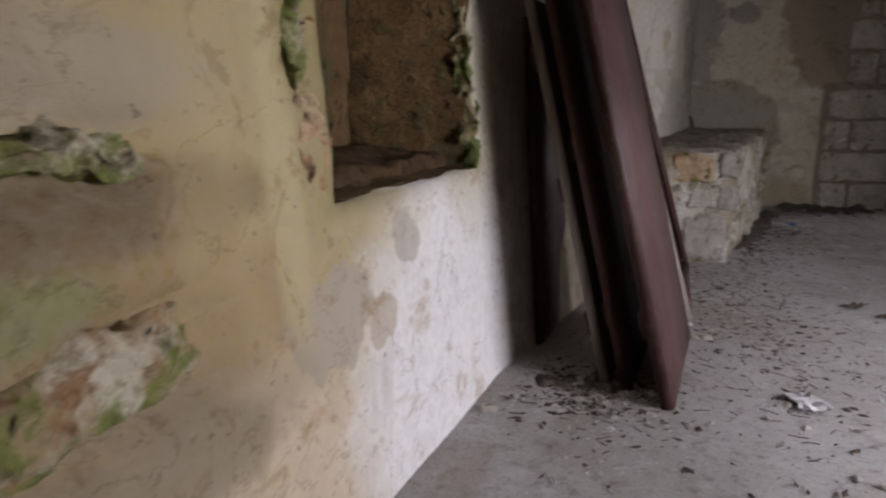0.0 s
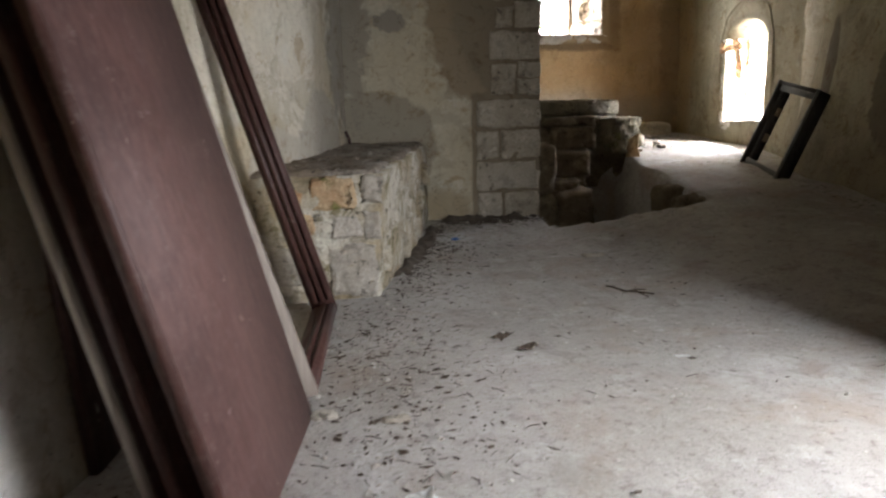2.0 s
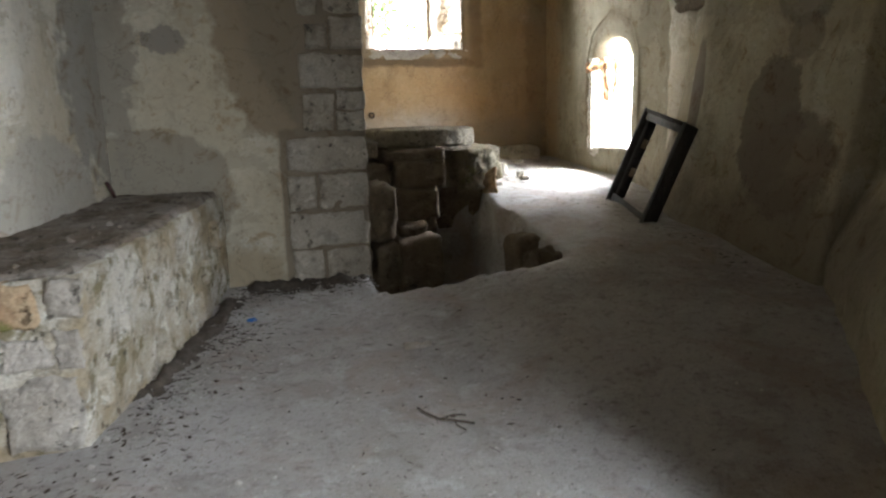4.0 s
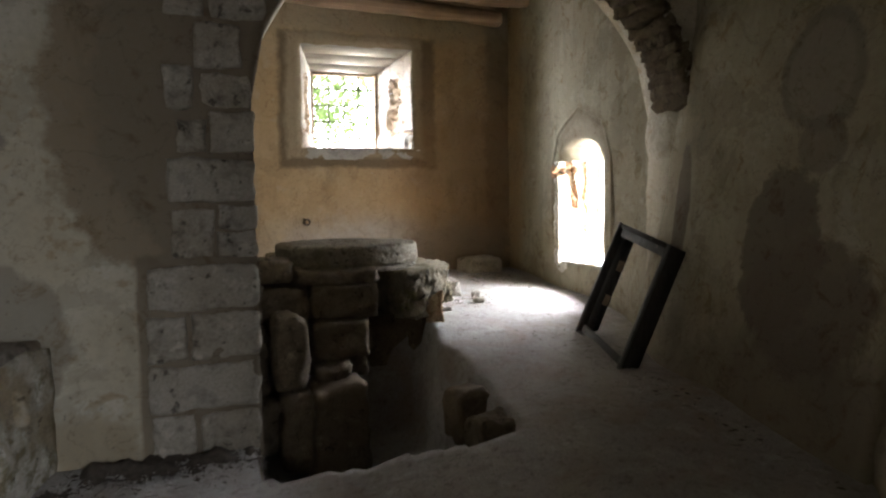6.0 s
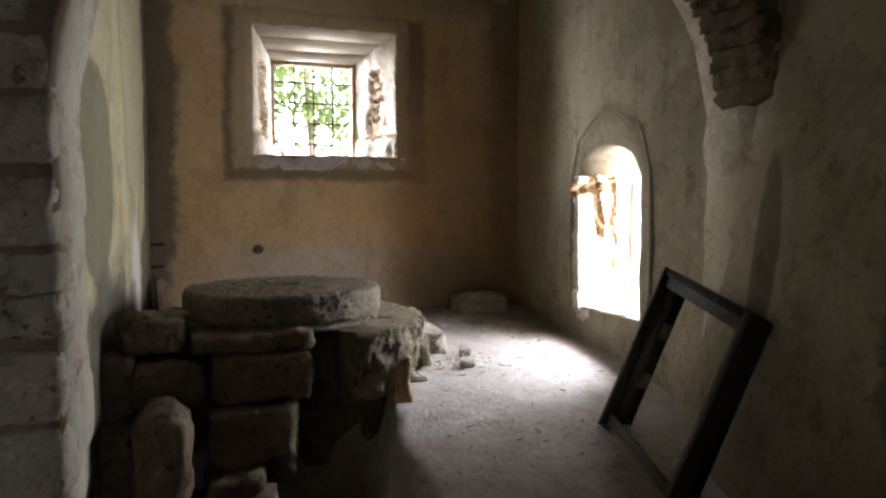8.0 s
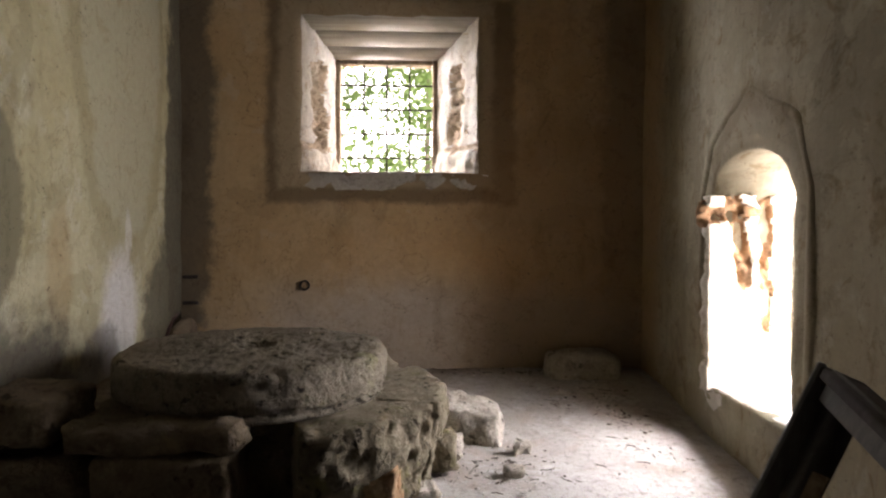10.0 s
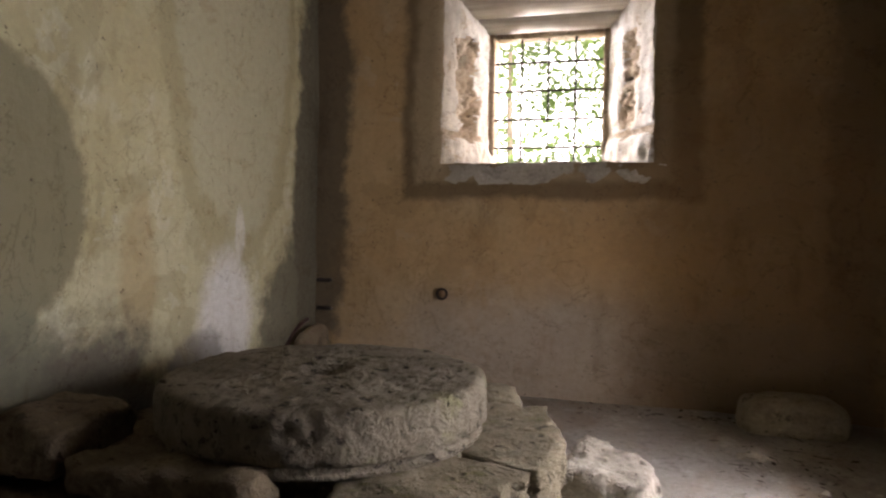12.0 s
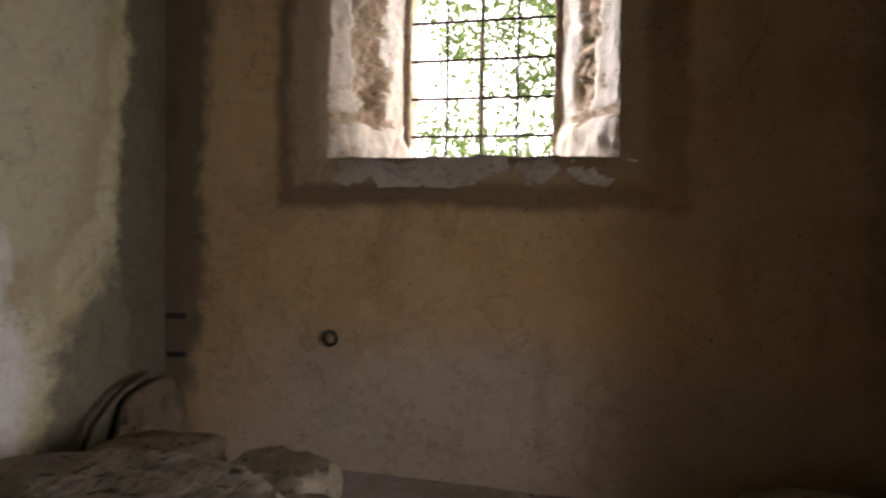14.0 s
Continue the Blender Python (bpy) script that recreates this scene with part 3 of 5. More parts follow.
# ---- floor: beaten earth that rises towards the mill, with a pit in front of the stones ----
def table(y, rows):
    for (y0, h0), (y1, h1) in zip(rows, rows[1:]):
        if y <= y1:
            return h0 + (h1 - h0) * ease(y0, y1, y) if y > y0 else h0
    return rows[-1][1]


def floor_height(x, y):
    left = table(y, [(5.0, 0.0), (6.8, 0.045), (7.6, 0.13), (8.6, 0.45), (9.6, 0.62), (11.3, 0.73)])
    right = table(y, [(3.6, 0.0), (5.6, 0.2), (7.2, 0.38), (8.2, 0.50), (9.5, 0.63), (11.3, 0.735)])
    return left + (right - left) * ease(2.3, 4.3, x)


def pit_depth(x, y):
    wob = 0.12 * fbm((x * 2.2, y * 2.2, 0), 5)
    lip = 7.16 - 0.20 * ease(2.6, 3.1, x) - 0.16 * ease(3.1, 3.6, x)
    inside = min(ease(2.5, 2.56, x), 1 - ease(3.80, 3.92, x + 0.7 * wob - 0.05 * (y - 7.6)), ease(lip, lip + 0.14, y + wob), 1 - ease(8.75, 8.95, y))
    return inside * 0.85


def make_floor():
    bm = bmesh.new()
    xs, ys = steps(-1.6, 6.3, 0.06), steps(-1.8, 11.7, 0.06)
    g = []
    for x in xs:
        col = []
        for y in ys:
            z = floor_height(x, y) - pit_depth(x, y) + 0.010 * fbm((x * 1.5, y * 1.5, 0), 2) + 0.004 * fbm((x * 7, y * 7, 0), 3)
            col.append(bm.verts.new((x, y, z)))
        g.append(col)
    for a in range(len(xs) - 1):
        for b in range(len(ys) - 1):
            bm.faces.new((g[a][b], g[a + 1][b], g[a + 1][b + 1], g[a][b + 1]))
    ob = as_object("floor", bm, M_FLOOR)
    tagged(ob, "dusty grey beaten earth floor strewn with litter", "floor", kind="structure")


make_floor()


# ---- walls and ceiling ----
def west_shift(u, z):
    y = u - 1.5
    x = -0.518 + (0.15 * (y - 3.02) if y < 3.02 else 0.26 * (y - 3.02))
    x -= (0.09 + 0.05 * ease(3.4, 4.2, y)) * z * (1 - ease(5.3, 6.6, y))
    for cy, cz, ry, rz in ((1.14, 1.04, 0.27, 0.085), (1.17, 0.66, 0.31, 0.125)):
        r = math.hypot((y - cy) / ry, (z - cz - 0.12 * (y - cy)) / rz) + 0.35 * fbm((y * 5, z * 5, 0), 9)
        x -= 0.085 * (1 - ease(0.80, 1.0, r))
    return x


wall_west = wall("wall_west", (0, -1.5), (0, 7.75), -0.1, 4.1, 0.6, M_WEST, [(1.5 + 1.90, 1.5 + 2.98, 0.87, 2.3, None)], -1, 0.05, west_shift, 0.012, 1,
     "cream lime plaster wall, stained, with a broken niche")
ARCH = lambda x: 2.2 + 1.3 * math.sqrt(max(0.0, 1 - ((x - 4.12) / 1.601) ** 2))
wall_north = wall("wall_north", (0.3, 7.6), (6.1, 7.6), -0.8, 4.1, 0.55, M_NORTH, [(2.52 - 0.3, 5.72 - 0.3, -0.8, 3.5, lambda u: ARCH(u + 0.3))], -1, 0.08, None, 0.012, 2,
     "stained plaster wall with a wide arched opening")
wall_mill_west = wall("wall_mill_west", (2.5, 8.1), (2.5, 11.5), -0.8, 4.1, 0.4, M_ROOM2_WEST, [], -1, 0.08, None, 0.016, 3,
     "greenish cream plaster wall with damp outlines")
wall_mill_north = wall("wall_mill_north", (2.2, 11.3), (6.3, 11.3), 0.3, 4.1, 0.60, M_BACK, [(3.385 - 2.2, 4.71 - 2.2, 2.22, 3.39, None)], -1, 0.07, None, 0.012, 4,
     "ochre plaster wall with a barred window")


def east_shift(u, z):
    y = u + 5.7
    lean = (0.22 * min(1.0, z - 0.3) + 0.12 * max(0.0, z - 1.3)) * (1 - ease(7.9, 8.9, y))
    return -(5.20 + 0.05 * (y - 5.7) + 0.50 * ease(7.4, 8.8, y) + lean)


def slit_head(u):
    k = (u + 5.7 - 9.46) / 0.47
    return 1.97 + 0.24 * math.sqrt(max(0.0, 1 - min(1.0, k * k)))


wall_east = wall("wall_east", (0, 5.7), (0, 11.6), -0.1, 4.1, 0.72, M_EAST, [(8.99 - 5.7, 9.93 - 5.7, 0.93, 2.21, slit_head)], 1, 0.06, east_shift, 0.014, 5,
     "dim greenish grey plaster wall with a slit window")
wall_pier = wall("wall_pier", (3.06, 2.998), (5.35, 5.95), -0.1, 4.1, 0.5, M_EAST, [], 1, 0.08, lambda u, z: -0.30 * ease(0.35, 1.05, z) - 0.06 * ease(0.0, 0.3, z), 0.06, 6, "rough rubble and plaster wall beside the doorway")
wall_door = wall("wall_door", (3.95, -1.6), (3.08, 3.07), -0.1, 4.1, 0.35, M_LOW_BOUNCE, [(1.35, 4.3, -0.2, 2.3, None)], 1, 0.12, None, 0.012, 7, "plaster wall with the open doorway")
# unseen; run on past the room to keep the sun off the doorway
wall_south = wall("wall_south", (-1.6, -1.5), (6.9, -1.5), -0.1, 4.1, 0.4, M_LOW_BOUNCE, [], 1, 0.15, None, 0.012, 8, "plain stained plaster wall, unseen, lengthened to block the sun")


def make_ceiling():
    bm = bmesh.new()
    bmesh.ops.create_grid(bm, x_segments=40, y_segments=60, size=1)
    for v in bm.verts:
        v.co = Vector((2.4 + 4.6 * v.co.x, 5.0 + 7.2 * v.co.y, 4.02 + 0.01 * fbm((v.co.x * 6, v.co.y * 6, 0), 4)))
    ob = as_object("ceiling", bm, M_CEIL)
    s = ob.modifiers.new("thickness", "SOLIDIFY")
    s.thickness, s.offset = 0.25, 1
    tagged(ob, "dark board ceiling over the log beams", "ceiling", kind="structure")


make_ceiling()


def make_ground():
    bm = bmesh.new()
    bmesh.ops.create_grid(bm, x_segments=20, y_segments=20, size=900)
    for v in bm.verts:
        v.co.z = -0.9
    tagged(as_object("ground", bm, M_GROUND), "grassy ground outside the mill", "ground", kind="structure")


make_ground()


def make_backdrop():
    m = Mat("pale_haze", 1.0)
    m.bsdf.inputs["Emission Color"].default_value = (0.95, 0.98, 1.0, 1)
    m.bsdf.inputs["Emission Strength"].default_value = 1.1
    bm = bmesh.new()
    bmesh.ops.create_grid(bm, x_segments=4, y_segments=4, size=1)
    for v in bm.verts:
        v.co = Vector((5 + 70 * v.co.x, 95, 28 + 30 * v.co.y))
    tagged(as_object("backdrop", bm, m.done((0.8, 0.8, 0.8, 1))), "pale hazy sky far beyond the trees", "sky", kind="structure")


make_backdrop()


# ---- niche and broken plaster in the west wall ----
def make_niche():
    bm = bmesh.new()
    y0, y1, z0, z1, d = 1.84, 2.955, 0.872, 2.36, 0.45

    def face(f, n, m):
        g = [[bm.verts.new(f(i / n, j / m)) for j in range(m + 1)] for i in range(n + 1)]
        for i in range(n):
            for j in range(m):
                bm.faces.new((g[i][j], g[i + 1][j], g[i + 1][j + 1], g[i][j + 1]))

    def jag(x, y, z, a=0.02):
        return (x + a * fbm((x * 6, y * 6, z * 6), 4), y + a * fbm((x * 6, y * 6, z * 6), 5), z + a * fbm((x * 6, y * 6, z * 6), 6))

    fx = lambda y, z: -0.518 + 0.15 * (y - 3.02) - 0.09 * z - 0.03
    face(lambda u, v: jag(fx(y0 + u * (y1 - y0), 1) - d, y0 + u * (y1 - y0), z0 + v * (z1 - z0)), 16, 22)
    face(lambda u, v: jag(fx(y1, 1) - d * u, y1 - 0.05 * u, z0 + v * (z1 - z0)), 12, 22)
    face(lambda u, v: jag(fx(y0, 1) - d * u, y0 + 0.05 * u, z0 + v * (z1 - z0)), 12, 22)
    face(lambda u, v: jag(fx(y0 + v * (y1 - y0), 1) + 0.03 - (d + 0.03) * u, y0 + v * (y1 - y0), z0 + 0.012 + 0.03 * u, 0.012), 16, 34)
    face(lambda u, v: jag(fx(y0 + v * (y1 - y0), 1) - d * u, y0 + v * (y1 - y0), z1), 10, 20)
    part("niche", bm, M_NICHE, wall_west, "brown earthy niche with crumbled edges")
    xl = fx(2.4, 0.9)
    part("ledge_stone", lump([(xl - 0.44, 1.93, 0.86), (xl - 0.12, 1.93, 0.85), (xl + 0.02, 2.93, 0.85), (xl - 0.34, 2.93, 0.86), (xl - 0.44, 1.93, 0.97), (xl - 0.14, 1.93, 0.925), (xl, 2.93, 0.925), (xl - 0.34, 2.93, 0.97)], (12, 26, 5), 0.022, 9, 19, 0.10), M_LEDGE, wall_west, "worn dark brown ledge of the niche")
    for k, (y, z, sy, sz, mat) in enumerate(((1.84, 1.02, 0.07, 0.13, M_RED), (1.83, 1.26, 0.075, 0.12, M_PATCH), (1.83, 1.50, 0.08, 0.13, M_PATCH), (1.84, 1.75, 0.07, 0.13, M_RED),
                                             (2.985, 1.0, 0.03, 0.14, M_MOSSY), (2.98, 1.26, 0.03, 0.14, M_MOSSY), (2.985, 1.53, 0.03, 0.15, M_MOSSY), (2.99, 1.80, 0.03, 0.14, M_MOSSY))):
        x = fx(y, z) + 0.012
        part("stone", lump(box(x - (0.2 if y < 2 else 0.05), x + 0.02, y - sy, y + sy, z - sz, z + sz), (9, 12, 16), 0.034, 13, 20 + k, 0.18), mat, wall_west, "mossy crumbling edge stone")


make_niche()


def make_broken_patches():
    for k, (y0, y1, z0, z1, rise) in enumerate(((0.72, 1.34, 0.985, 1.085, 0.03), (0.80, 1.42, 0.575, 0.755, 0.035))):
        xa, xb = -0.518 + 0.15 * (y0 - 3.02) - 0.09 * z0 - 0.012, -0.518 + 0.15 * (y1 - 3.02) - 0.09 * z1 - 0.02
        part("stone", lump([(xa - 0.16, y0, z0), (xa, y0, z0), (xb, y1, z0 + rise), (xb - 0.16, y1, z0 + rise), (xa - 0.16, y0, z1 - rise), (xa - 0.01, y0, z1 - rise), (xb - 0.02, y1, z1), (xb - 0.16, y1, z1)], (12, 44, 22), 0.038, 10, 40 + k, 0.16), M_PATCH, wall_west, "mossy broken stone bared by fallen plaster")


make_broken_patches()


# ---- dressed stones of the arch's jamb ----
def make_quoins():
    rows = [(1.90, 2.515, 0.99, 1.25), (1.895, 2.115, 0.695, 0.965), (2.135, 2.515, 0.69, 0.965), (1.885, 2.515, 0.395, 0.665), (1.90, 2.145, 0.10, 0.37), (2.165, 2.505, 0.09, 0.37),
            (2.03, 2.515, 1.615, 1.875), (2.05, 2.285, 1.29, 1.58), (2.305, 2.515, 1.30, 1.44), (2.31, 2.515, 1.46, 1.59), (2.28, 2.515, 1.90, 2.14), (2.10, 2.26, 1.91, 2.10),
            (2.24, 2.505, 2.165, 2.36), (2.21, 2.47, 2.385, 2.64), (2.04, 2.20, 2.14, 2.40), (2.30, 2.60, 2.67, 2.90), (2.06, 2.27, 2.68, 2.86)]
    for k, (x0, x1, z0, z1) in enumerate(rows):
        jamb = 0.012 if x1 > 2.49 else 0.0
        proud = 0.016 + 0.016 * random.random()
        part("stone", lump(box(x0, x1 + jamb, 7.6 - proud, 7.95, z0, z1), (16, 5, 12), 0.020, 7, 60 + k, 0.08), M_QUOIN, wall_north)


make_quoins()


def make_arch_stones():
    for k in range(13):
        a = 0.10 + 0.075 * k
        x, z = 4.12 + 1.60 * math.cos(a), 2.2 + 1.3 * math.sin(a)
        part("stone", lump(box(x - 0.055, x + 0.085, 7.590 - 0.008 * (k % 2), 8.0, z - 0.055, z + 0.085), (6, 5, 6), 0.03, 13, 170 + k, 0.12), M_PILE, wall_north, "rough dark stone of the broken arch")


make_arch_stones()


# ---- barred window in the mill's north wall ----
def make_window():
    w = tagged(new("window_1"), "small barred window with splayed whitewashed reveals", "window", kind="structure")
    x0, x1, X0, X1, z0, z1, Z0, Z1, y0, y1 = 3.385, 4.71, 3.60, 4.40, 2.22, 3.39, 2.25, 3.17, 11.30, 11.86
    for side, (xa, xb, seed) in enumerate(((x0, X0, 3), (x1, X1, 4))):
        away = -1 if side == 0 else 1
        bm = bmesh.new()
        n, m, g = 34, 56, []
        for a in range(n + 1):
            col = []
            for b in range(m + 1):
                u, z = a / n, z0 + (z1 - z0) * b / m
                wob = fbm((u * 5, z * 5, 0), seed)
                gap = ease(0.19, 0.13, abs(u - 0.50 + 0.16 * wob + 0.10 * fbm((u * 15, z * 15, 7), seed))) * ease(2.42, 2.50, z + 0.05 * wob) * ease(3.16, 3.02, z + 0.06 * wob)
                crack = ease(0.022, 0.008, abs(z - 2.425 + 0.012 * wob)) * ease(0.9, 0.7, u)
                low = ease(2.44, 2.40, z) * 0.022 * (1 + fbm((u * 8, z * 8, 1), seed))
                off = 0.065 * gap * (0.7 + 1.3 * fbm((u * 14, z * 14, 2), seed)) + 0.035 * crack - low + 0.012 * fbm((u * 7, z * 7, 3), seed) + 0.006 * fbm((u * 24, z * 24, 4), seed)
                edge = 0.018 * ease(0.12, 0.0, u) * fbm((0, z * 12, 5), seed)
                col.append(bm.verts.new((xa + (xb - xa) * u + away * (off + edge), y0 + 0.006 + (y1 - y0) * u, z)))
                col[-1].tag = gap > 0.35 or crack > 0.5
            g.append(col)
        for a in range(n):
            for b in range(m):
                q = (g[a][b], g[a + 1][b], g[a + 1][b + 1], g[a][b + 1])
                f = bm.faces.new(q if side == 0 else q[::-1])
                f.material_index = 1 if sum(v.tag for v in q) >= 2 else 0
        jamb = part("jamb", bm, M_REVEAL, w, "flaking whitewashed plaster over bared rubble")
        jamb.data.materials.append(M_BROKEN)
        thick = jamb.modifiers.new("thickness", "SOLIDIFY")
        thick.thickness, thick.offset = 0.12, -1
    part("sill", lump([(x0 - 0.02, y0 - 0.004, z0 - 0.13), (x1 + 0.02, y0 - 0.004, z0 - 0.12), (x1 + 0.1, y1, z0 - 0.22), (x0 - 0.1, y1, z0 - 0.22), (x0 - 0.02, y0 - 0.004, z0), (x1 + 0.02, y0 - 0.004, z0), (x1, y1, Z0), (x0, y1, Z0)], (40, 10, 6), 0.022, 9, 5, 0.05), M_PALE, w, "chipped plaster sill")
    for k in range(3):
        a, b = k / 3, (k + 0.97) / 3
        za, zb, ya, yb = z1 + (Z1 - z1) * a, z1 + (Z1 - z1) * b, y0 + 0.012 + (y1 - y0) * a, y0 + (y1 - y0) * b
        part("lintel_board", sawn([(x0 - 0.05, ya, za), (x1 + 0.05, ya, za), (x1 + 0.05, yb, zb), (x0 - 0.05, yb, zb), (x0 - 0.05, ya, za + 0.06), (x1 + 0.05, ya, za + 0.06), (x1 + 0.05, yb, zb + 0.06), (x0 - 0.05, yb, zb + 0.06)], 0.006), M_PLANK, w, "whitewashed lintel board")
    for k, c in enumerate((box(X0 - 0.08, X0 + 0.02, y1 - 0.03, y1 + 0.12, Z0 - 0.06, Z1 + 0.06), box(X1 - 0.02, X1 + 0.08, y1 - 0.03, y1 + 0.12, Z0 - 0.06, Z1 + 0.06),
                           box(X0 + 0.02, X1 - 0.02, y1 - 0.03, y1 + 0.12, Z1 - 0.02, Z1 + 0.08), box(X0 + 0.02, X1 - 0.02, y1 - 0.03, y1 + 0.12, Z0 - 0.10, Z0 + 0.01))):
        part("window_frame", lump(c, (5, 4, 12), 0.006, 8, 9 + k, 0.06), M_BROKEN, w, "brown stone window surround")
    gx0, gx1, gz0, gz1, gy = X0 + 0.02, X1 - 0.02, Z0 + 0.01, Z1 - 0.02, y1 + 0.02
    for k in range(1, 4):
        x = gx0 + (gx1 - gx0) * k / 4
        part("bar", sawn(box(x - 0.0068, x + 0.0068, gy - 0.0068, gy + 0.0068, gz0 - 0.03, gz1 + 0.03), 0.002), M_IRON, w)
    for k in range(4):
        z = gz0 + 0.12 + (gz1 - gz0 - 0.29) * k / 3
        part("bar", sawn(box(gx0 - 0.03, gx1 + 0.03, gy - 0.022, gy - 0.008, z - 0.0068, z + 0.0068), 0.002), M_IRON, w)


make_window()


# ---- slit window in the east wall ----
def make_slit():
    w = tagged(new("window_2"), "arched slit window with broken bright reveals", "window", kind="structure")
    bm = bmesh.new()
    n, m, g = 48, 70, []
    for a in range(n + 1):
        col = []
        for b in range(m + 1):
            u, z = a / n, 0.9 + 1.10 * b / m
            wob = fbm((u * 6, z * 4, 0), 5) + 0.5 * fbm((u * 18, z * 14, 0), 6)
            left = ease(0.085, 0.045, abs(u - 0.20 - 0.16 * (1.95 - z) + 0.06 * wob)) * ease(1.42, 1.48, z + 0.05 * wob)
            right = ease(0.07, 0.035, abs(u - 0.44 - 0.06 * (1.95 - z) + 0.06 * wob)) * ease(1.20, 1.27, z + 0.05 * wob)
            top = ease(0.05, 0.025, abs(z - 1.90 + 0.02 * wob)) * ease(0.36, 0.28, u)
            gap = max(left, right, top)
            off = 0.055 * gap * (0.7 + 1.2 * fbm((u * 20, z * 14, 2), 5)) + 0.012 * fbm((u * 8, z * 6, 3), 5) + 0.007 * fbm((u * 30, z * 24, 4), 5)
            col.append(bm.verts.new((5.875 + 0.70 * u, 9.872 + off, z)))
            col[-1].tag = gap > 0.4
        g.append(col)
    for a in range(n):
        for b in range(m):
            q = (g[a][b], g[a][b + 1], g[a + 1][b + 1], g[a + 1][b])
            f = bm.faces.new(q[::-1])
            f.material_index = 1 if sum(v.tag for v in q) >= 2 else 0
    jamb = part("jamb", bm, M_REVEAL, w, "bright flaking plaster jamb over bared brown rubble")
    jamb.data.materials.append(M_RUST)
    thick = jamb.modifiers.new("thickness", "SOLIDIFY")
    thick.thickness, thick.offset = 0.07, -1
    part("ledge_stone", lump(box(6.06, 6.17, 9.855, 9.95, 1.89, 1.94), (10, 7, 5), 0.014, 14, 52, 0.14), M_RUST, w, "broken brown springing stone")
    part("colonnette", lump(box(6.36, 6.43, 9.82, 9.89, 1.0, 1.98), (6, 6, 30), 0.008, 9, 53, 0.3), M_PALE, w, "slender pale stone shaft at the outer edge")
    part("jamb", lump(box(6.3, 6.56, 8.96, 9.06, 0.9, 2.2), (5, 5, 16), 0.01, 6, 57, 0.06), M_REVEAL, w, "pale plaster jamb")
    part("sill", lump([(5.90, 8.95, 0.80), (6.57, 8.95, 0.80), (6.57, 9.97, 0.80), (5.90, 9.97, 0.80), (5.90, 8.95, 0.935), (6.57, 8.95, 1.02), (6.57, 9.97, 1.02), (5.90, 9.97, 0.935)], (12, 14, 4), 0.016, 8, 58, 0.06), M_REVEAL, w, "crumbling plaster sill")


make_slit()


def make_slit_band():
    """A raised, worn band of plaster round the slit, pointed at the top."""
    pts = [(10.06, 0.98), (10.07, 1.5), (10.06, 2.02), (9.93, 2.30), (9.70, 2.42), (9.46, 2.52), (9.22, 2.41), (8.98, 2.29), (8.86, 2.0), (8.85, 1.5), (8.86, 0.98)]
    bm = bmesh.new()
    prev = None
    for k in range(61):
        u = k / 60 * (len(pts) - 1)
        q = min(len(pts) - 2, int(u))
        y, z = (pts[q][0] + (pts[q + 1][0] - pts[q][0]) * (u - q), pts[q][1] + (pts[q + 1][1] - pts[q][1]) * (u - q))
        dy, dz = pts[q + 1][0] - pts[q][0], pts[q + 1][1] - pts[q][1]
        l = math.hypot(dy, dz)
        ny, nz = -dz / l, dy / l
        w = 0.030 * (1 + 0.5 * fbm((u, 0, 0), 3))
        x = 5.70 + 0.05 * (y - 5.7)
        ring = [bm.verts.new((x + dx, y + ny * w * o, z + nz * w * o + 0.01 * fbm((u * 2, o, 0), 5))) for dx, o in ((0.02, -1.2), (-0.010, -0.8), (-0.016, 0), (-0.010, 0.8), (0.02, 1.2))]
        if prev:
            for a in range(4):
                bm.faces.new((prev[a], prev[a + 1], ring[a + 1], ring[a]))
        prev = ring
    part("plaster_band", bm, M_EAST, wall_east, "raised worn plaster band round the slit")


make_slit_band()


# ---- log beams ----
def log(y, z, r, x0, x1, dz, seed):
    bm = bmesh.new()
    rings, sides, loops = 40, 14, []
    for i in range(rings + 1):
        u = i / rings
        ring = []
        for j in range(sides):
            a = 2 * math.pi * j / sides
            rr = r * (1 + 0.14 * fbm((u * 9, math.cos(a), math.sin(a)), seed) - 0.12 * u)
            if i in (0, rings):
                rr *= 0.92
            ring.append(bm.verts.new((x0 + (x1 - x0) * u, y + rr * math.cos(a) + 0.02 * fbm((u * 3, 0, 0), seed + 1), z + dz * u + rr * math.sin(a) + 0.02 * fbm((u * 3, 5, 0), seed + 2))))
        loops.append(ring)
    for a, b in zip(loops, loops[1:]):
        for j in range(sides):
            bm.faces.new((a[j], a[(j + 1) % sides], b[(j + 1) % sides], b[j]))
    bm.faces.new(loops[0])
    bm.faces.new(loops[-1][::-1])
    return tagged(as_object("log_beam", bm, M_LOG), "rough barked log beam under the ceiling", "beam", "log beams of the mill ceiling")


log(10.98, 3.86, 0.10, 2.6, 5.72, -0.12, 1)
log(10.45, 3.90, 0.11, 2.55, 5.80, -0.06, 4)


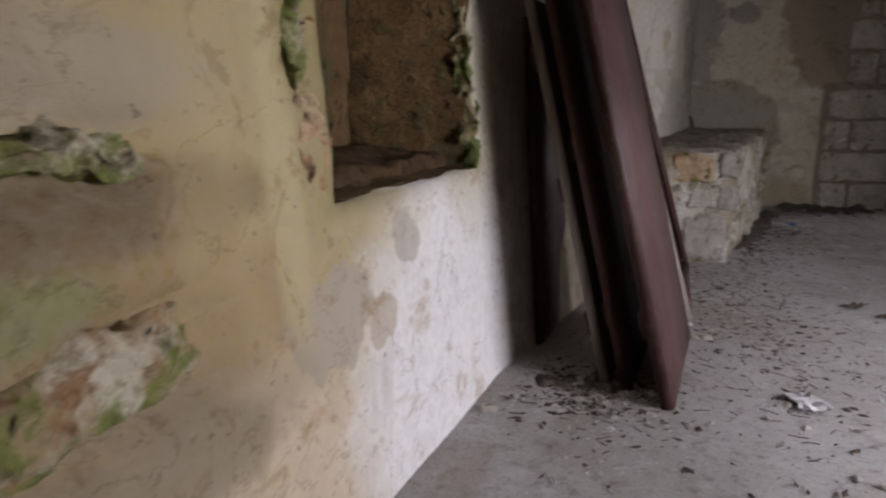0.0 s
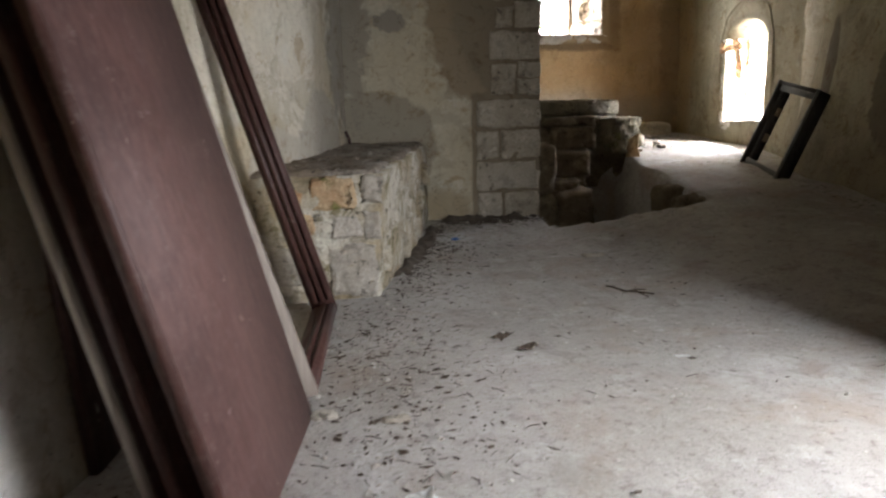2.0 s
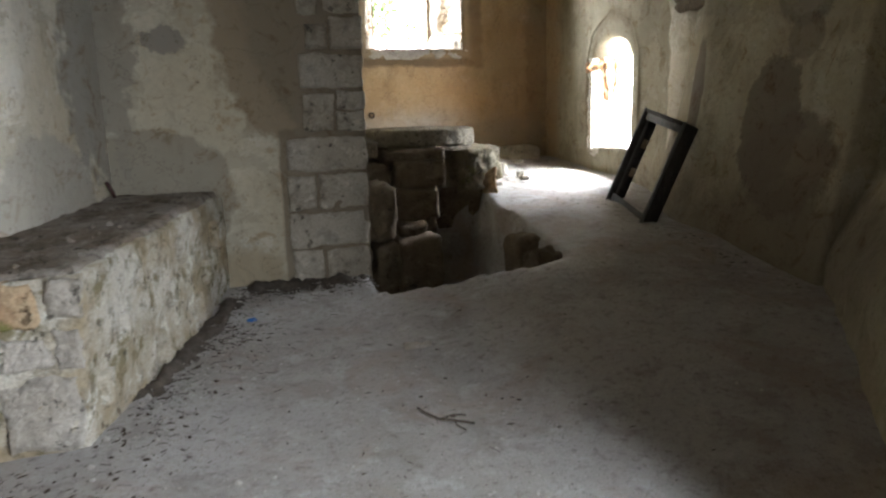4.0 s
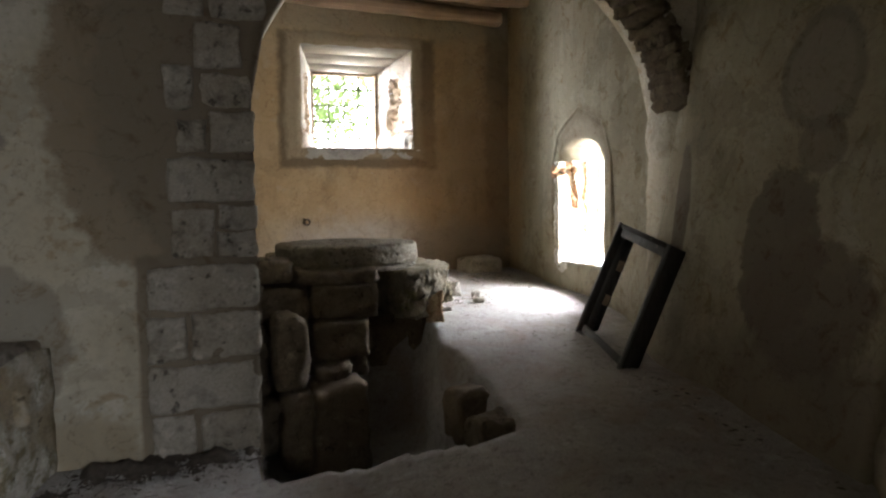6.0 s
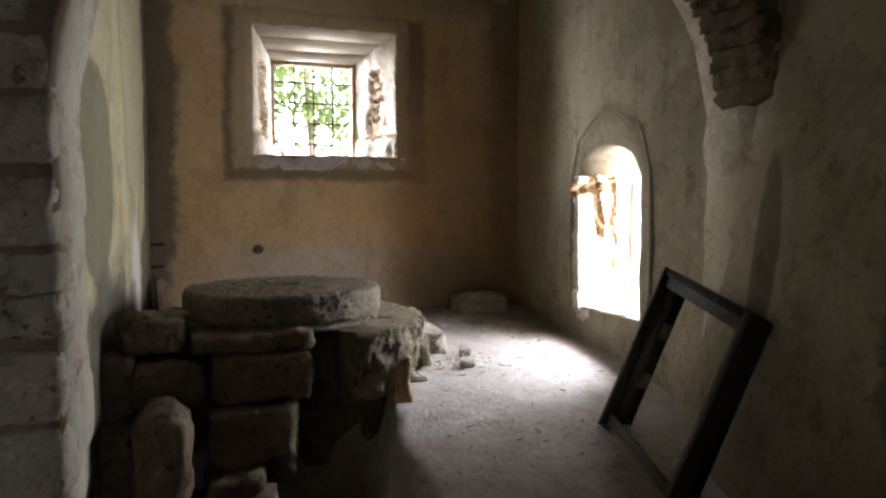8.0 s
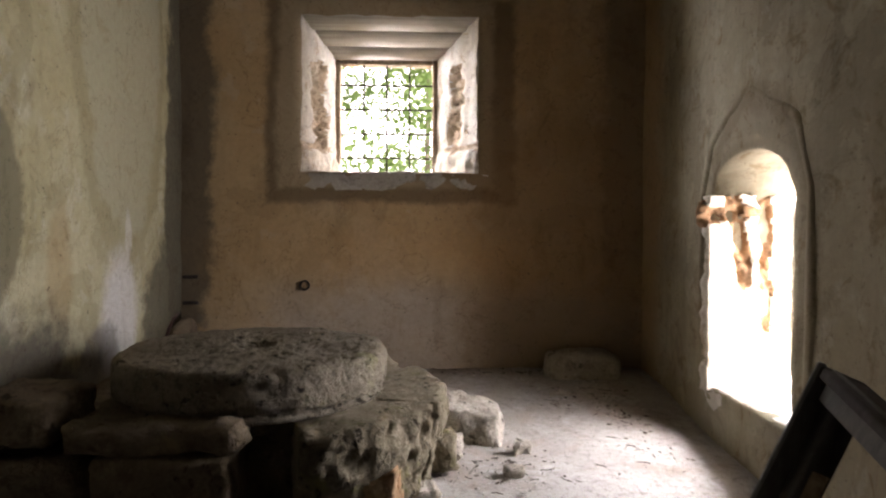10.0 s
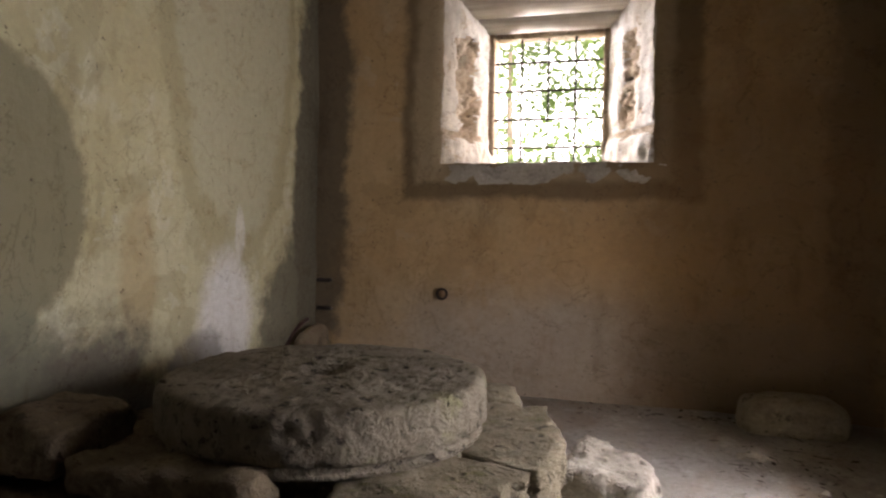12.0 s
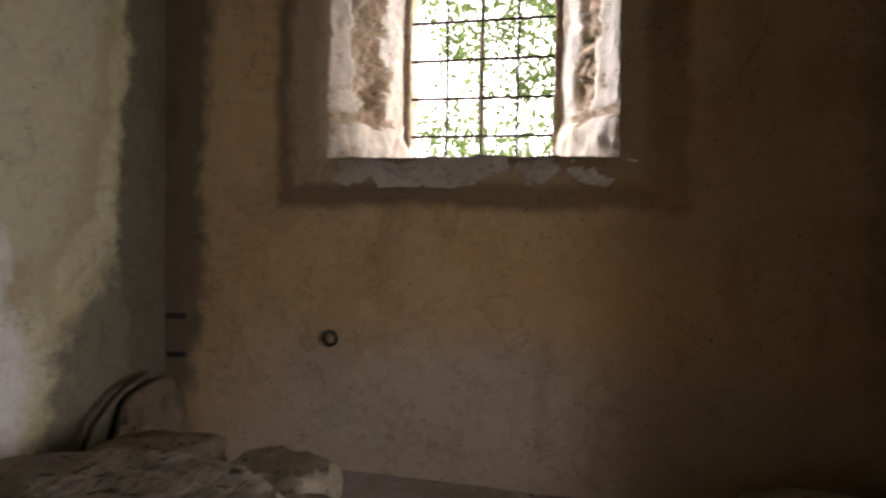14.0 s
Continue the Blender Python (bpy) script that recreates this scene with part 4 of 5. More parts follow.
# ---- masonry bench against the west wall ----
def make_bench():
    b = thing("masonry_bench", "low rubble masonry bench with flaking plaster, built against the wall", "bench")
    part("core", lump([(-0.35, 5.38, -0.05), (0.735, 5.38, -0.05), (1.43, 7.62, -0.05), (-0.1, 7.62, -0.05), (-0.35, 5.38, 0.80), (0.80, 5.38, 0.80), (1.43, 7.62, 0.86), (-0.1, 7.62, 0.86)], (22, 36, 14), 0.022, 5, 2, 0.04), M_BENCH, b, "ochre and white flaking plaster")
    part("top_dirt", lump([(-0.3, 5.42, 0.76), (0.78, 5.42, 0.77), (1.39, 7.60, 0.82), (-0.1, 7.60, 0.82), (-0.3, 5.44, 0.815), (0.75, 5.44, 0.82), (1.37, 7.60, 0.885), (-0.1, 7.60, 0.885)], (22, 40, 3), 0.02, 9, 3, 0.03), M_BENCH_TOP, b, "earth and rubble on top")
    rows = ((0.08, 0.40, 0.12, 0.36, M_PALE), (0.44, 0.74, 0.03, 0.36, M_PALE), (0.16, 0.36, 0.42, 0.56, M_RED), (0.46, 0.64, 0.40, 0.55, M_PALE), (0.66, 0.775, 0.38, 0.57, M_PALE), (0.12, 0.30, 0.60, 0.74, M_RED), (0.34, 0.62, 0.58, 0.78, M_RED), (0.65, 0.79, 0.60, 0.79, M_PALE))
    for k, (x0, x1, z0, z1, mat) in enumerate(rows):
        part("stone", lump(box(x0, x1, 5.366 + 0.005 * (k % 3), 5.5, z0, z1), (9, 4, 8), 0.026, 9, 70 + k, 0.14), mat, b)
    for k in range(9):
        u = 0.12 + 0.095 * k
        z = 0.16 + 0.22 * (k % 3) + 0.05 * random.random()
        x, y = 0.745 + (1.43 - 0.745) * u, 5.38 + 2.2 * u
        part("stone", lump(box(x - 0.13, x + 0.018, y - 0.12, y + 0.11, z - 0.09, z + 0.10), (5, 6, 6), 0.022, 8, 90 + k, 0.28), M_BENCH, b)


make_bench()


# ---- door leaves and the door frame that lean on the west wall ----
def lean(foot, along, slope):
    """Axes of a board that leans west: a along its width, b up its length, c out of its face."""
    a = Vector((along[0], along[1], 0)).normalized()
    side = Vector((-a.y, a.x, 0))
    b = (Vector((0, 0, 1)) + side * slope).normalized()
    return Vector(foot), a, b, b.cross(a) * -1


def leaf(name, label, foot, along, slope, width, height, thick, mat, edge, rails=True):
    t = thing(name, label, "door leaf", "old door leaves leaning on the wall")
    o, a, b, c = lean(foot, along, slope)
    if c.x < 0:
        c = -c
    part("panel", slanted(o, a, b, c, 0.012, width, 0.0, height, -thick, 0, 0.006), mat, t)
    part("edge_strip", slanted(o, a, b, c, -0.004, 0.010, 0.004, height - 0.004, -thick * 0.97, -0.002, 0.003), edge, t, "worn board edge")
    if rails:
        for h in (0.16, 0.52, 0.86):
            part("ledge", slanted(o, a, b, c, 0.05, width - 0.04, h * height - 0.05, h * height + 0.05, -thick - 0.026, -thick - 0.001, 0.004), M_DARKWOOD, t)
    return t


leaf("door_leaf", "brown-red painted door leaf with scuffed paint", (0.178, 2.815, 0.0), (0.168, 0.986), 0.252, 0.92, 2.0, 0.05, M_DOOR, M_DARKWOOD)
leaf("door_leaf", "dark brown wooden door leaf seen on edge", (0.03, 2.97, 0.0), (0.168, 0.986), 0.24, 0.62, 1.9, 0.045, M_DARKWOOD, M_DARKWOOD)
leaf("door_leaf", "dark door leaf with a weathered grey edge", (-0.055, 3.005, 0.0), (0.168, 0.986), 0.24, 0.6, 1.56, 0.04, M_DARKWOOD, M_GREYWOOD)
leaf("door_leaf", "dark wooden panel standing upright against the wall", (-0.365, 3.42, 0.0), (0.13, 0.99), 0.065, 0.66, 1.5, 0.035, M_DARKWOOD, M_DARKWOOD, False)


def make_leaning_frame():
    t = thing("door_frame", "dark brown empty door frame with moulded inner edges, leaning on the wall", "door frame")
    o, a, b, c = lean((0.352, 3.83, 0.04), (0.118, 1.27), 0.29)
    if c.x < 0:
        c = -c
    w, h, d, s = 1.275, 1.90, 0.14, 0.05
    hung = part("stile", slanted(o, a, b, c, 0, s, 0, h, -d, 0), M_GREYWOOD, t, "dusty worn stile")
    part("stile", slanted(o, a, b, c, w - s, w, 0, h, -d, 0), M_DARKWOOD, t)
    part("rail", slanted(o, a, b, c, s + 0.001, w - s - 0.001, 0, s, -d, -0.002), M_DARKWOOD, t)
    part("rail", slanted(o, a, b, c, s + 0.001, w - s - 0.001, h - s, h, -d, -0.002), M_GREYWOOD, t)
    for k, (c0, c1, g) in enumerate(((-0.125, -0.085, 0.014), (-0.078, -0.045, 0.022), (-0.038, -0.012, 0.012))):
        part("moulding", slanted(o, a, b, c, w - s - g, w - s - 0.001, s + 0.03, h - s, c0, c1, 0.004), M_DARKWOOD, t)
        part("moulding", slanted(o, a, b, c, s + 0.002, w - s - 0.03, s + 0.001, s + g, c0, c1, 0.004), M_DARKWOOD, t)
    part("rim", slanted(o, a, b, c, w + 0.001, w + 0.010, 0.0, h, -d, -0.004, 0.003), M_GREYWOOD, t, "dusty grey outer edge")
    for z in (0.35, 1.5):
        part("hinge", slanted(o, a, b, c, s + 0.001, s + 0.02, z, z + 0.09, -0.05, -0.02, 0.003), M_IRON, hung, "rusty iron hinge")


make_leaning_frame()


# ---- box window frame that leans on the east wall ----
def make_box_frame():
    t = thing("window_frame_box", "deep grey-black wooden window frame leaning on the wall", "window frame")
    o = Vector((4.955, 7.445, 0.36))
    a = Vector((0.16, 0.78, 0.12)).normalized()
    b = Vector((0.375, -0.08, 0.90)).normalized()
    c = b.cross(a).normalized()
    if c.x > 0:
        c = -c
    w, h, d, s = 0.87, 0.99, 0.15, 0.035
    part("side", slanted(o, a, b, c, 0, s, 0, h, -d, 0), M_BLACKWOOD, t)
    part("side", slanted(o, a, b, c, w - s, w, 0, h, -d, 0), M_BLACKWOOD, t)
    part("bottom_board", slanted(o, a, b, c, s, w - s, 0, s, -d, -0.001), M_BLACKWOOD, t)
    part("top_board", slanted(o, a, b, c, s, w - s, h - s, h, -d, -0.001), M_BLACKWOOD, t)
    f = 0.10
    part("face_board", slanted(o, a, b, c, -0.006, 0.02, -0.006, h + 0.006, -0.02, 0.006), M_FRAMEGREY, t, "dusty grey edging")
    part("face_board", slanted(o, a, b, c, w - 0.02, w + 0.006, -0.006, h + 0.006, -0.02, 0.006), M_FRAMEGREY, t, "dusty grey edging")
    part("face_board", slanted(o, a, b, c, 0.021, w - 0.021, h - f, h + 0.004, -0.06, -0.03), M_FRAMEGREY, t, "dusty grey head board")
    part("face_board", slanted(o, a, b, c, 0.021, w - 0.021, 0.0, f, -0.06, -0.03), M_FRAMEGREY, t, "dusty grey sill board")
    stop = part("stop", slanted(o, a, b, c, w - 0.13, w - s - 0.002, f + 0.002, h - f - 0.002, -0.12, -0.05), M_BLACKWOOD, t)
    part("stop", slanted(o, a, b, c, s + 0.002, 0.08, f + 0.002, h - f - 0.002, -0.12, -0.05), M_BLACKWOOD, t)
    for z in (0.32, 0.62):
        part("hinge", slanted(o, a, b, c, w - 0.135, w - 0.130, z, z + 0.09, -0.11, -0.06, 0.002), M_BROKEN, stop, "rust-stained hinge mark")


make_box_frame()


# ---- mill stones on their masonry ----
MILL = Vector((3.47, 9.45, 0))


def disc(cx, cy, z0, z1, r, hole, seed, chip=0.02, wave=0.012, tilt=(0, 0), sides=96, rings=22):
    """A worn stone disc with an eye, dressed top and chipped rim."""
    bm = bmesh.new()
    prof = []
    if hole:
        prof += [(hole, z0), (hole, (z0 + z1) / 2), (hole * 1.04, z1 - 0.015), (hole * 1.25, z1 - 0.006)]
    else:
        prof += [(0.001, z1)]
    r_in = hole * 1.3 if hole else 0.02
    prof += [(r_in + (r - 0.03 - r_in) * k / rings, z1 + 0.010 * (1 - k / rings)) for k in range(rings + 1)]
    prof += [(r - 0.012, z1 - 0.006), (r, z1 - 0.022)]
    prof += [(r + 0.004, z1 - 0.022 + (z0 + 0.012 - z1 + 0.022) * k / 6) for k in range(1, 7)]
    prof += [(r - 0.012, z0), (hole if hole else 0.001, z0 - 0.001)]
    loops = []
    for pr, pz in prof:
        ring = []
        for j in range(sides):
            a = 2 * math.pi * j / sides
            x, y = pr * math.cos(a), pr * math.sin(a)
            edge = ease(r - 0.10, r, pr)
            n1, n2 = fbm((x * 4, y * 4, pz * 4), seed), fbm((x * 24, y * 24, pz * 24), seed + 1)
            rr = pr + edge * (chip * (0.3 * n1 + 0.8 * min(0.0, n2)))
            z = pz + (wave * (0.5 * n1 + 0.35 * n2) if pz > (z0 + z1) / 2 else 0) + tilt[0] * x + tilt[1] * y
            ring.append(bm.verts.new((cx + rr * math.cos(a), cy + rr * math.sin(a), z)))
        loops.append(ring)
    for p, q in zip(loops, loops[1:]):
        for j in range(sides):
            bm.faces.new((p[j], p[(j + 1) % sides], q[(j + 1) % sides], q[j]))
    bmesh.ops.recalc_face_normals(bm, faces=bm.faces)
    return bm


runner = thing("millstone", "worn round runner millstone with a central eye", "millstone", "pair of millstones")
part("runner_disc", disc(MILL.x, MILL.y, 1.068, 1.240, 0.628, 0.085, 3, 0.026, 0.020, sides=180, rings=44), M_MILL, runner)
part("lower_ring", disc(MILL.x, MILL.y, 1.020, 1.066, 0.612, 0.3, 7, 0.02, 0.0, rings=4), M_MILL, runner, "thin jointed stone ring under the disc")
bed = thing("millstone", "thick bed millstone with a hacked rim, broken away on one side", "millstone", "pair of millstones")


def sector(cx, cy, z0, z1, r0, r1, a0, a1, cells, amp, seed):
    """A hacked block cut from a round bed, between two radii and two angles in degrees."""
    bm = lump(box(0, 1, 0, 1, 0, 1), cells, 0.0, 1.0, seed, 0.03)
    for v in bm.verts:
        a, r = radians(a0 + (a1 - a0) * v.co.x), r0 + (r1 - r0) * v.co.y
        p = Vector((cx + r * math.cos(a), cy + r * math.sin(a), z0 + (z1 - z0) * v.co.z))
        face = ease(0.8, 1.0, v.co.y)
        q = p * 7 + Vector((seed, 2 * seed, 0))
        hack = noise.noise_vector(q) + 0.7 * noise.noise_vector(q * 2.3) + 0.5 * noise.noise_vector(q * 5)
        low = face * 0.10 * ease(0.75, 0.0, v.co.z) * (0.6 + fbm((p.x * 3, p.y * 3, p.z * 3), seed))
        out = Vector((math.cos(a), math.sin(a), 0))
        v.co = p + hack * amp * (0.35 + 0.65 * face) - out * low
        if v.co.z > z1 + 0.012:
            v.co.z = z1 + 0.012
    bmesh.ops.recalc_face_normals(bm, faces=bm.faces)
    return bm


part("bed_disc", disc(MILL.x + 0.10, MILL.y + 0.06, 0.60, 1.018, 0.54, 0.0, 11, 0.05, 0.010, sides=80), M_BED, bed)
part("bed_block", sector(MILL.x + 0.12, MILL.y + 0.02, 0.62, 1.020, 0.40, 0.79, -74, -21, (44, 8, 22), 0.034, 3), M_BED, bed, "hacked yellowish rim block")
part("bed_block", sector(MILL.x + 0.12, MILL.y + 0.02, 0.58, 1.022, 0.40, 0.80, -20, 34, (36, 8, 22), 0.030, 8), M_BED, bed, "hacked yellowish rim block")
part("rim_slab", lump([(4.02, 9.66, 0.90), (4.30, 9.60, 0.90), (4.26, 10.02, 0.90), (3.98, 10.0, 0.90), (4.02, 9.66, 1.025), (4.32, 9.62, 1.018), (4.28, 10.02, 1.022), (3.98, 10.0, 1.03)], (10, 12, 5), 0.018, 9, 13, 0.07), M_BED, bed, "flat worn slab let into the rim")
part("rim_slab", lump([(3.70, 10.02, 0.90), (4.14, 10.02, 0.90), (4.06, 10.30, 0.90), (3.66, 10.36, 0.90), (3.70, 10.0, 1.04), (4.16, 10.04, 1.03), (4.08, 10.30, 1.035), (3.66, 10.36, 1.045)], (12, 9, 5), 0.018, 9, 14, 0.07), M_BED, bed, "flat worn slab let into the rim")


def stone(name, label, corners, mat, seed, cells=(9, 8, 8), amp=0.022, rnd=0.2, freq=6.0, group="rough stones of the mill base"):
    return tagged(as_object(name, lump(corners, cells, amp, freq, seed, rnd), mat), label, "stone", group)


def make_base():
    b = thing("mill_base", "dark rubble masonry base below the millstones, over a pit", "masonry base")
    part("core", lump(box(2.45, 3.42, 8.92, 10.6, -0.75, 0.96), (14, 20, 18), 0.03, 4, 5, 0.03), M_PILE, b)
    part("core", lump(box(3.35, 4.05, 8.88, 10.2, -0.75, 0.64), (10, 14, 14), 0.05, 4, 6, 0.06), M_PILE, b)
    rows = ((2.55, 2.90, 8.70, 9.1, 0.97, 1.17, 0.25), (2.91, 3.565, 8.70, 9.2, 0.955, 1.06, 0.12), (3.02, 3.55, 8.66, 9.1, 0.695, 0.94, 0.12), (2.56, 3.0, 8.66, 9.1, 0.71, 0.945, 0.16),
            (2.45, 2.66, 8.62, 9.0, 0.66, 1.0, 0.2), (3.0, 3.46, 8.58, 9.0, 0.385, 0.675, 0.12), (2.67, 2.92, 8.18, 8.62, 0.24, 0.805, 0.40), (2.99, 3.30, 8.44, 8.9, 0.24, 0.365, 0.2),
            (2.47, 2.67, 8.46, 8.9, 0.18, 0.66, 0.2), (3.32, 3.48, 8.70, 9.0, 0.20, 0.50, 0.3), (2.48, 2.72, 8.45, 9.0, -0.30, 0.17, 0.2), (2.72, 2.98, 8.30, 8.9, -0.40, 0.22, 0.2))
    for k, (x0, x1, y0, y1, z0, z1, r) in enumerate(rows):
        part("stone", lump(box(x0, x1, y0, y1, z0, z1), (14, 7, 12), 0.030, 6, 110 + k, r), M_PILE, b)
    part("stone", lump([(2.90, 8.10, -0.75), (3.34, 8.12, -0.75), (3.38, 8.62, -0.75), (2.92, 8.62, -0.75), (2.96, 8.18, 0.22), (3.32, 8.16, 0.29), (3.36, 8.62, 0.29), (2.94, 8.62, 0.26)], (12, 7, 20), 0.03, 6, 130, 0.08), M_PILE, b, "tall dark slab standing in the pit")
    part("stone", lump(box(3.45, 3.85, 8.95, 9.2, -0.6, 0.60), (8, 6, 12), 0.04, 5, 132, 0.15), M_PILE, b)


make_base()
stone("rough_stone", "pale broken block lying beside the millstone", [(4.32, 9.86, 0.60), (4.70, 9.72, 0.60), (4.78, 10.12, 0.60), (4.40, 10.30, 0.60), (4.34, 9.90, 0.82), (4.70, 9.78, 0.77), (4.74, 10.10, 0.79), (4.42, 10.28, 0.86)], M_PALE, 141, (20, 20, 12), 0.022, 0.10, 11.0)
stone("rough_stone", "small upright brown stone by the mill base", [(4.02, 8.84, 0.50), (4.17, 8.82, 0.50), (4.20, 9.02, 0.50), (4.05, 9.04, 0.50), (4.03, 8.86, 0.79), (4.16, 8.84, 0.84), (4.19, 9.0, 0.82), (4.06, 9.02, 0.80)], M_RED, 142, (10, 10, 12), 0.02, 0.14)
stone("boulder", "rounded grey boulder on the floor by the wall", box(5.20, 5.74, 10.95, 11.27, 0.68, 0.905), M_QUOIN, 143, amp=0.02, rnd=0.38)
stone("rough_stone", "broken lump of stone behind the millstone", box(3.40, 3.78, 10.32, 10.6, 0.9, 1.08), M_BED, 146, (14, 12, 8), 0.035, 0.16, 9.0)
stone("rough_stone", "pale stone against the wall behind the mill", box(2.85, 3.3, 10.25, 10.6, 0.9, 1.10), M_PILE, 147, amp=0.03, rnd=0.1)
for k, (x, y, z, r) in enumerate(((4.33, 9.42, 0.78, 0.09), (4.40, 9.62, 0.70, 0.07), (4.80, 9.66, 0.66, 0.04), (4.28, 9.18, 0.60, 0.06))):
    stone("rough_stone", "broken chunk of stone between the millstone and the block", box(x - r, x + r * 1.2, y - r, y + r, z - r * 1.6, z + r * 0.7), M_PALE if k else M_BED, 160 + k, (9, 9, 8), 0.03, 0.2, 10)
stone("rough_stone", "broken stone at the pit's edge", box(3.66, 3.98, 6.88, 7.16, -0.05, 0.33), M_PILE, 148, (12, 12, 12), 0.028, 0.22)
stone("rough_stone", "dark stone on the slope of the pit", box(3.70, 3.94, 7.34, 7.60, 0.02, 0.37), M_PILE, 149, (12, 12, 12), 0.028, 0.20)
stone("rough_stone", "low stone in the bottom of the pit", box(3.0, 3.5, 7.3, 7.7, -0.70, -0.36), M_PILE, 151, amp=0.03, rnd=0.35)


# ---- trees outside the north window ----
def make_tree(x, y, h, seed):
    t = thing("tree", "leafy green tree outside the window", "tree", "trees outside the window")
    rnd = random.Random(seed)
    bm = bmesh.new()
    prev = None
    for k in range(9):
        u = k / 8
        r = 0.13 * (1 - 0.75 * u)
        ring = [bm.verts.new((x + r * math.cos(a) + 0.15 * math.sin(u * 4 + seed), y + r * math.sin(a), -0.9 + (h + 0.9) * u)) for a in [2 * math.pi * j / 9 for j in range(9)]]
        if prev:
            for j in range(9):
                bm.faces.new((prev[j], prev[(j + 1) % 9], ring[(j + 1) % 9], ring[j]))
        prev = ring
    part("trunk", bm, M_BARK, t)
    verts, faces = [], []
    for c in range(64):
        a, e = rnd.uniform(0, 6.28), rnd.uniform(-1, 1)
        rad = rnd.uniform(0.5, 2.4)
        cx, cy, cz = x + rad * math.cos(a), y + rad * math.sin(a) * 0.8, h * 0.58 + e * h * 0.46
        for _ in range(70):
            p = Vector((cx + rnd.gauss(0, 0.34), cy + rnd.gauss(0, 0.34), cz + rnd.gauss(0, 0.3)))
            d1 = Vector((rnd.gauss(0, 1), rnd.gauss(0, 1), rnd.gauss(0, 1))).normalized()
            d2 = d1.cross(Vector((rnd.gauss(0, 1), rnd.gauss(0, 1), rnd.gauss(0, 1)))).normalized()
            s = rnd.uniform(0.07, 0.13)
            b0 = len(verts)
            verts += [p - d1 * s, p + d2 * s * 0.5, p + d1 * s, p - d2 * s * 0.5]
            faces.append((b0, b0 + 1, b0 + 2, b0 + 3))
    me = bpy.data.meshes.new("crown")
    me.from_pydata(verts, [], faces)
    me.materials.append(M_GREENLEAF)
    crown = new("crown", me)
    crown.parent = t


make_tree(5.3, 22.5, 8.0, 1)
make_tree(1.6, 24.0, 8.5, 2)
make_tree(4.75, 27.0, 10.0, 3)


# ---- litter on the floor ----
def on_floor(x, y):
    return floor_height(x, y) - pit_depth(x, y)


def scatter(name, label, category, material, spots, make, seed):
    rnd = random.Random(seed)
    verts, faces = [], []
    for cx, cy, sx, sy, n in spots:
        for _ in range(n):
            x, y = cx + rnd.gauss(0, sx), cy + rnd.gauss(0, sy)
            if not (floor_x(y)[0] < x < floor_x(y)[1]) or (x < 1.55 and y > 5.3 and x < 0.76 + 0.33 * (y - 5.38)):
                continue
            v, f = make(rnd)
            b0 = len(verts)
            z = on_floor(x, y)
            verts += [(x + p[0], y + p[1], z + p[2]) for p in v]
            faces += [tuple(b0 + k for k in q) for q in f]
    me = bpy.data.meshes.new(name)
    me.from_pydata(verts, [], faces)
    me.materials.append(material)
    return tagged(new(name, me), label, category, kind="stuff")


def floor_x(y):
    left = -0.5 + (0.15 if y < 3.02 else 0.26) * (y - 3.02) + 0.04 if y < 7.6 else 2.6
    right = 3.3 if y < 3.5 else 3.4 + 0.74 * (y - 3.5) if y < 5.8 else 5.1 if y < 8.2 else 5.7
    return left, right


def flake(rnd):
    s, w, a, h = 0.004 + 0.026 * rnd.random() ** 3.2, rnd.uniform(0.14, 0.7), rnd.uniform(0, 6.28), rnd.uniform(0.002, 0.010)
    c, n = math.cos(a), math.sin(a)
    pts = [(-s, 0, h * rnd.random()), (0, -s * w, 0.003), (s, 0, h), (0, s * w, h * rnd.random()), (0, 0, h * 0.9 + 0.003)]
    return [(p[0] * c - p[1] * n, p[0] * n + p[1] * c, p[2] + 0.004) for p in pts], [(0, 1, 4), (1, 2, 4), (2, 3, 4), (3, 0, 4)]


def chip(rnd, lo=0.003, hi=0.011):
    s = rnd.uniform(lo, hi) * (2.0 if rnd.random() < 0.06 else 1)
    a = rnd.uniform(0, 6.28)
    ring = [(s * rnd.uniform(0.7, 1.2) * math.cos(a + k * 1.257), s * rnd.uniform(0.7, 1.2) * math.sin(a + k * 1.257), s * rnd.uniform(0.05, 0.35)) for k in range(5)]
    top = (rnd.gauss(0, s * 0.2), rnd.gauss(0, s * 0.2), s * rnd.uniform(0.7, 1.1))
    return ring + [top], [(k, (k + 1) % 5, 5) for k in range(5)]


def straw(rnd):
    l, a, b = rnd.uniform(0.01, 0.035), rnd.uniform(0, 6.28), rnd.uniform(-0.6, 0.6)
    w = 0.0009
    p = [(0, 0), (l * math.cos(a), l * math.sin(a)), (l * math.cos(a) + l * math.cos(a + b), l * math.sin(a) + l * math.sin(a + b))]
    nx, ny = -math.sin(a) * w, math.cos(a) * w
    v = []
    for x, y in p:
        v += [(x - nx, y - ny, 0.004), (x + nx, y + ny, 0.004), (x, y, 0.007)]
    return v, [(0, 3, 5, 2), (1, 2, 5, 4), (3, 6, 8, 5), (4, 5, 8, 7)]


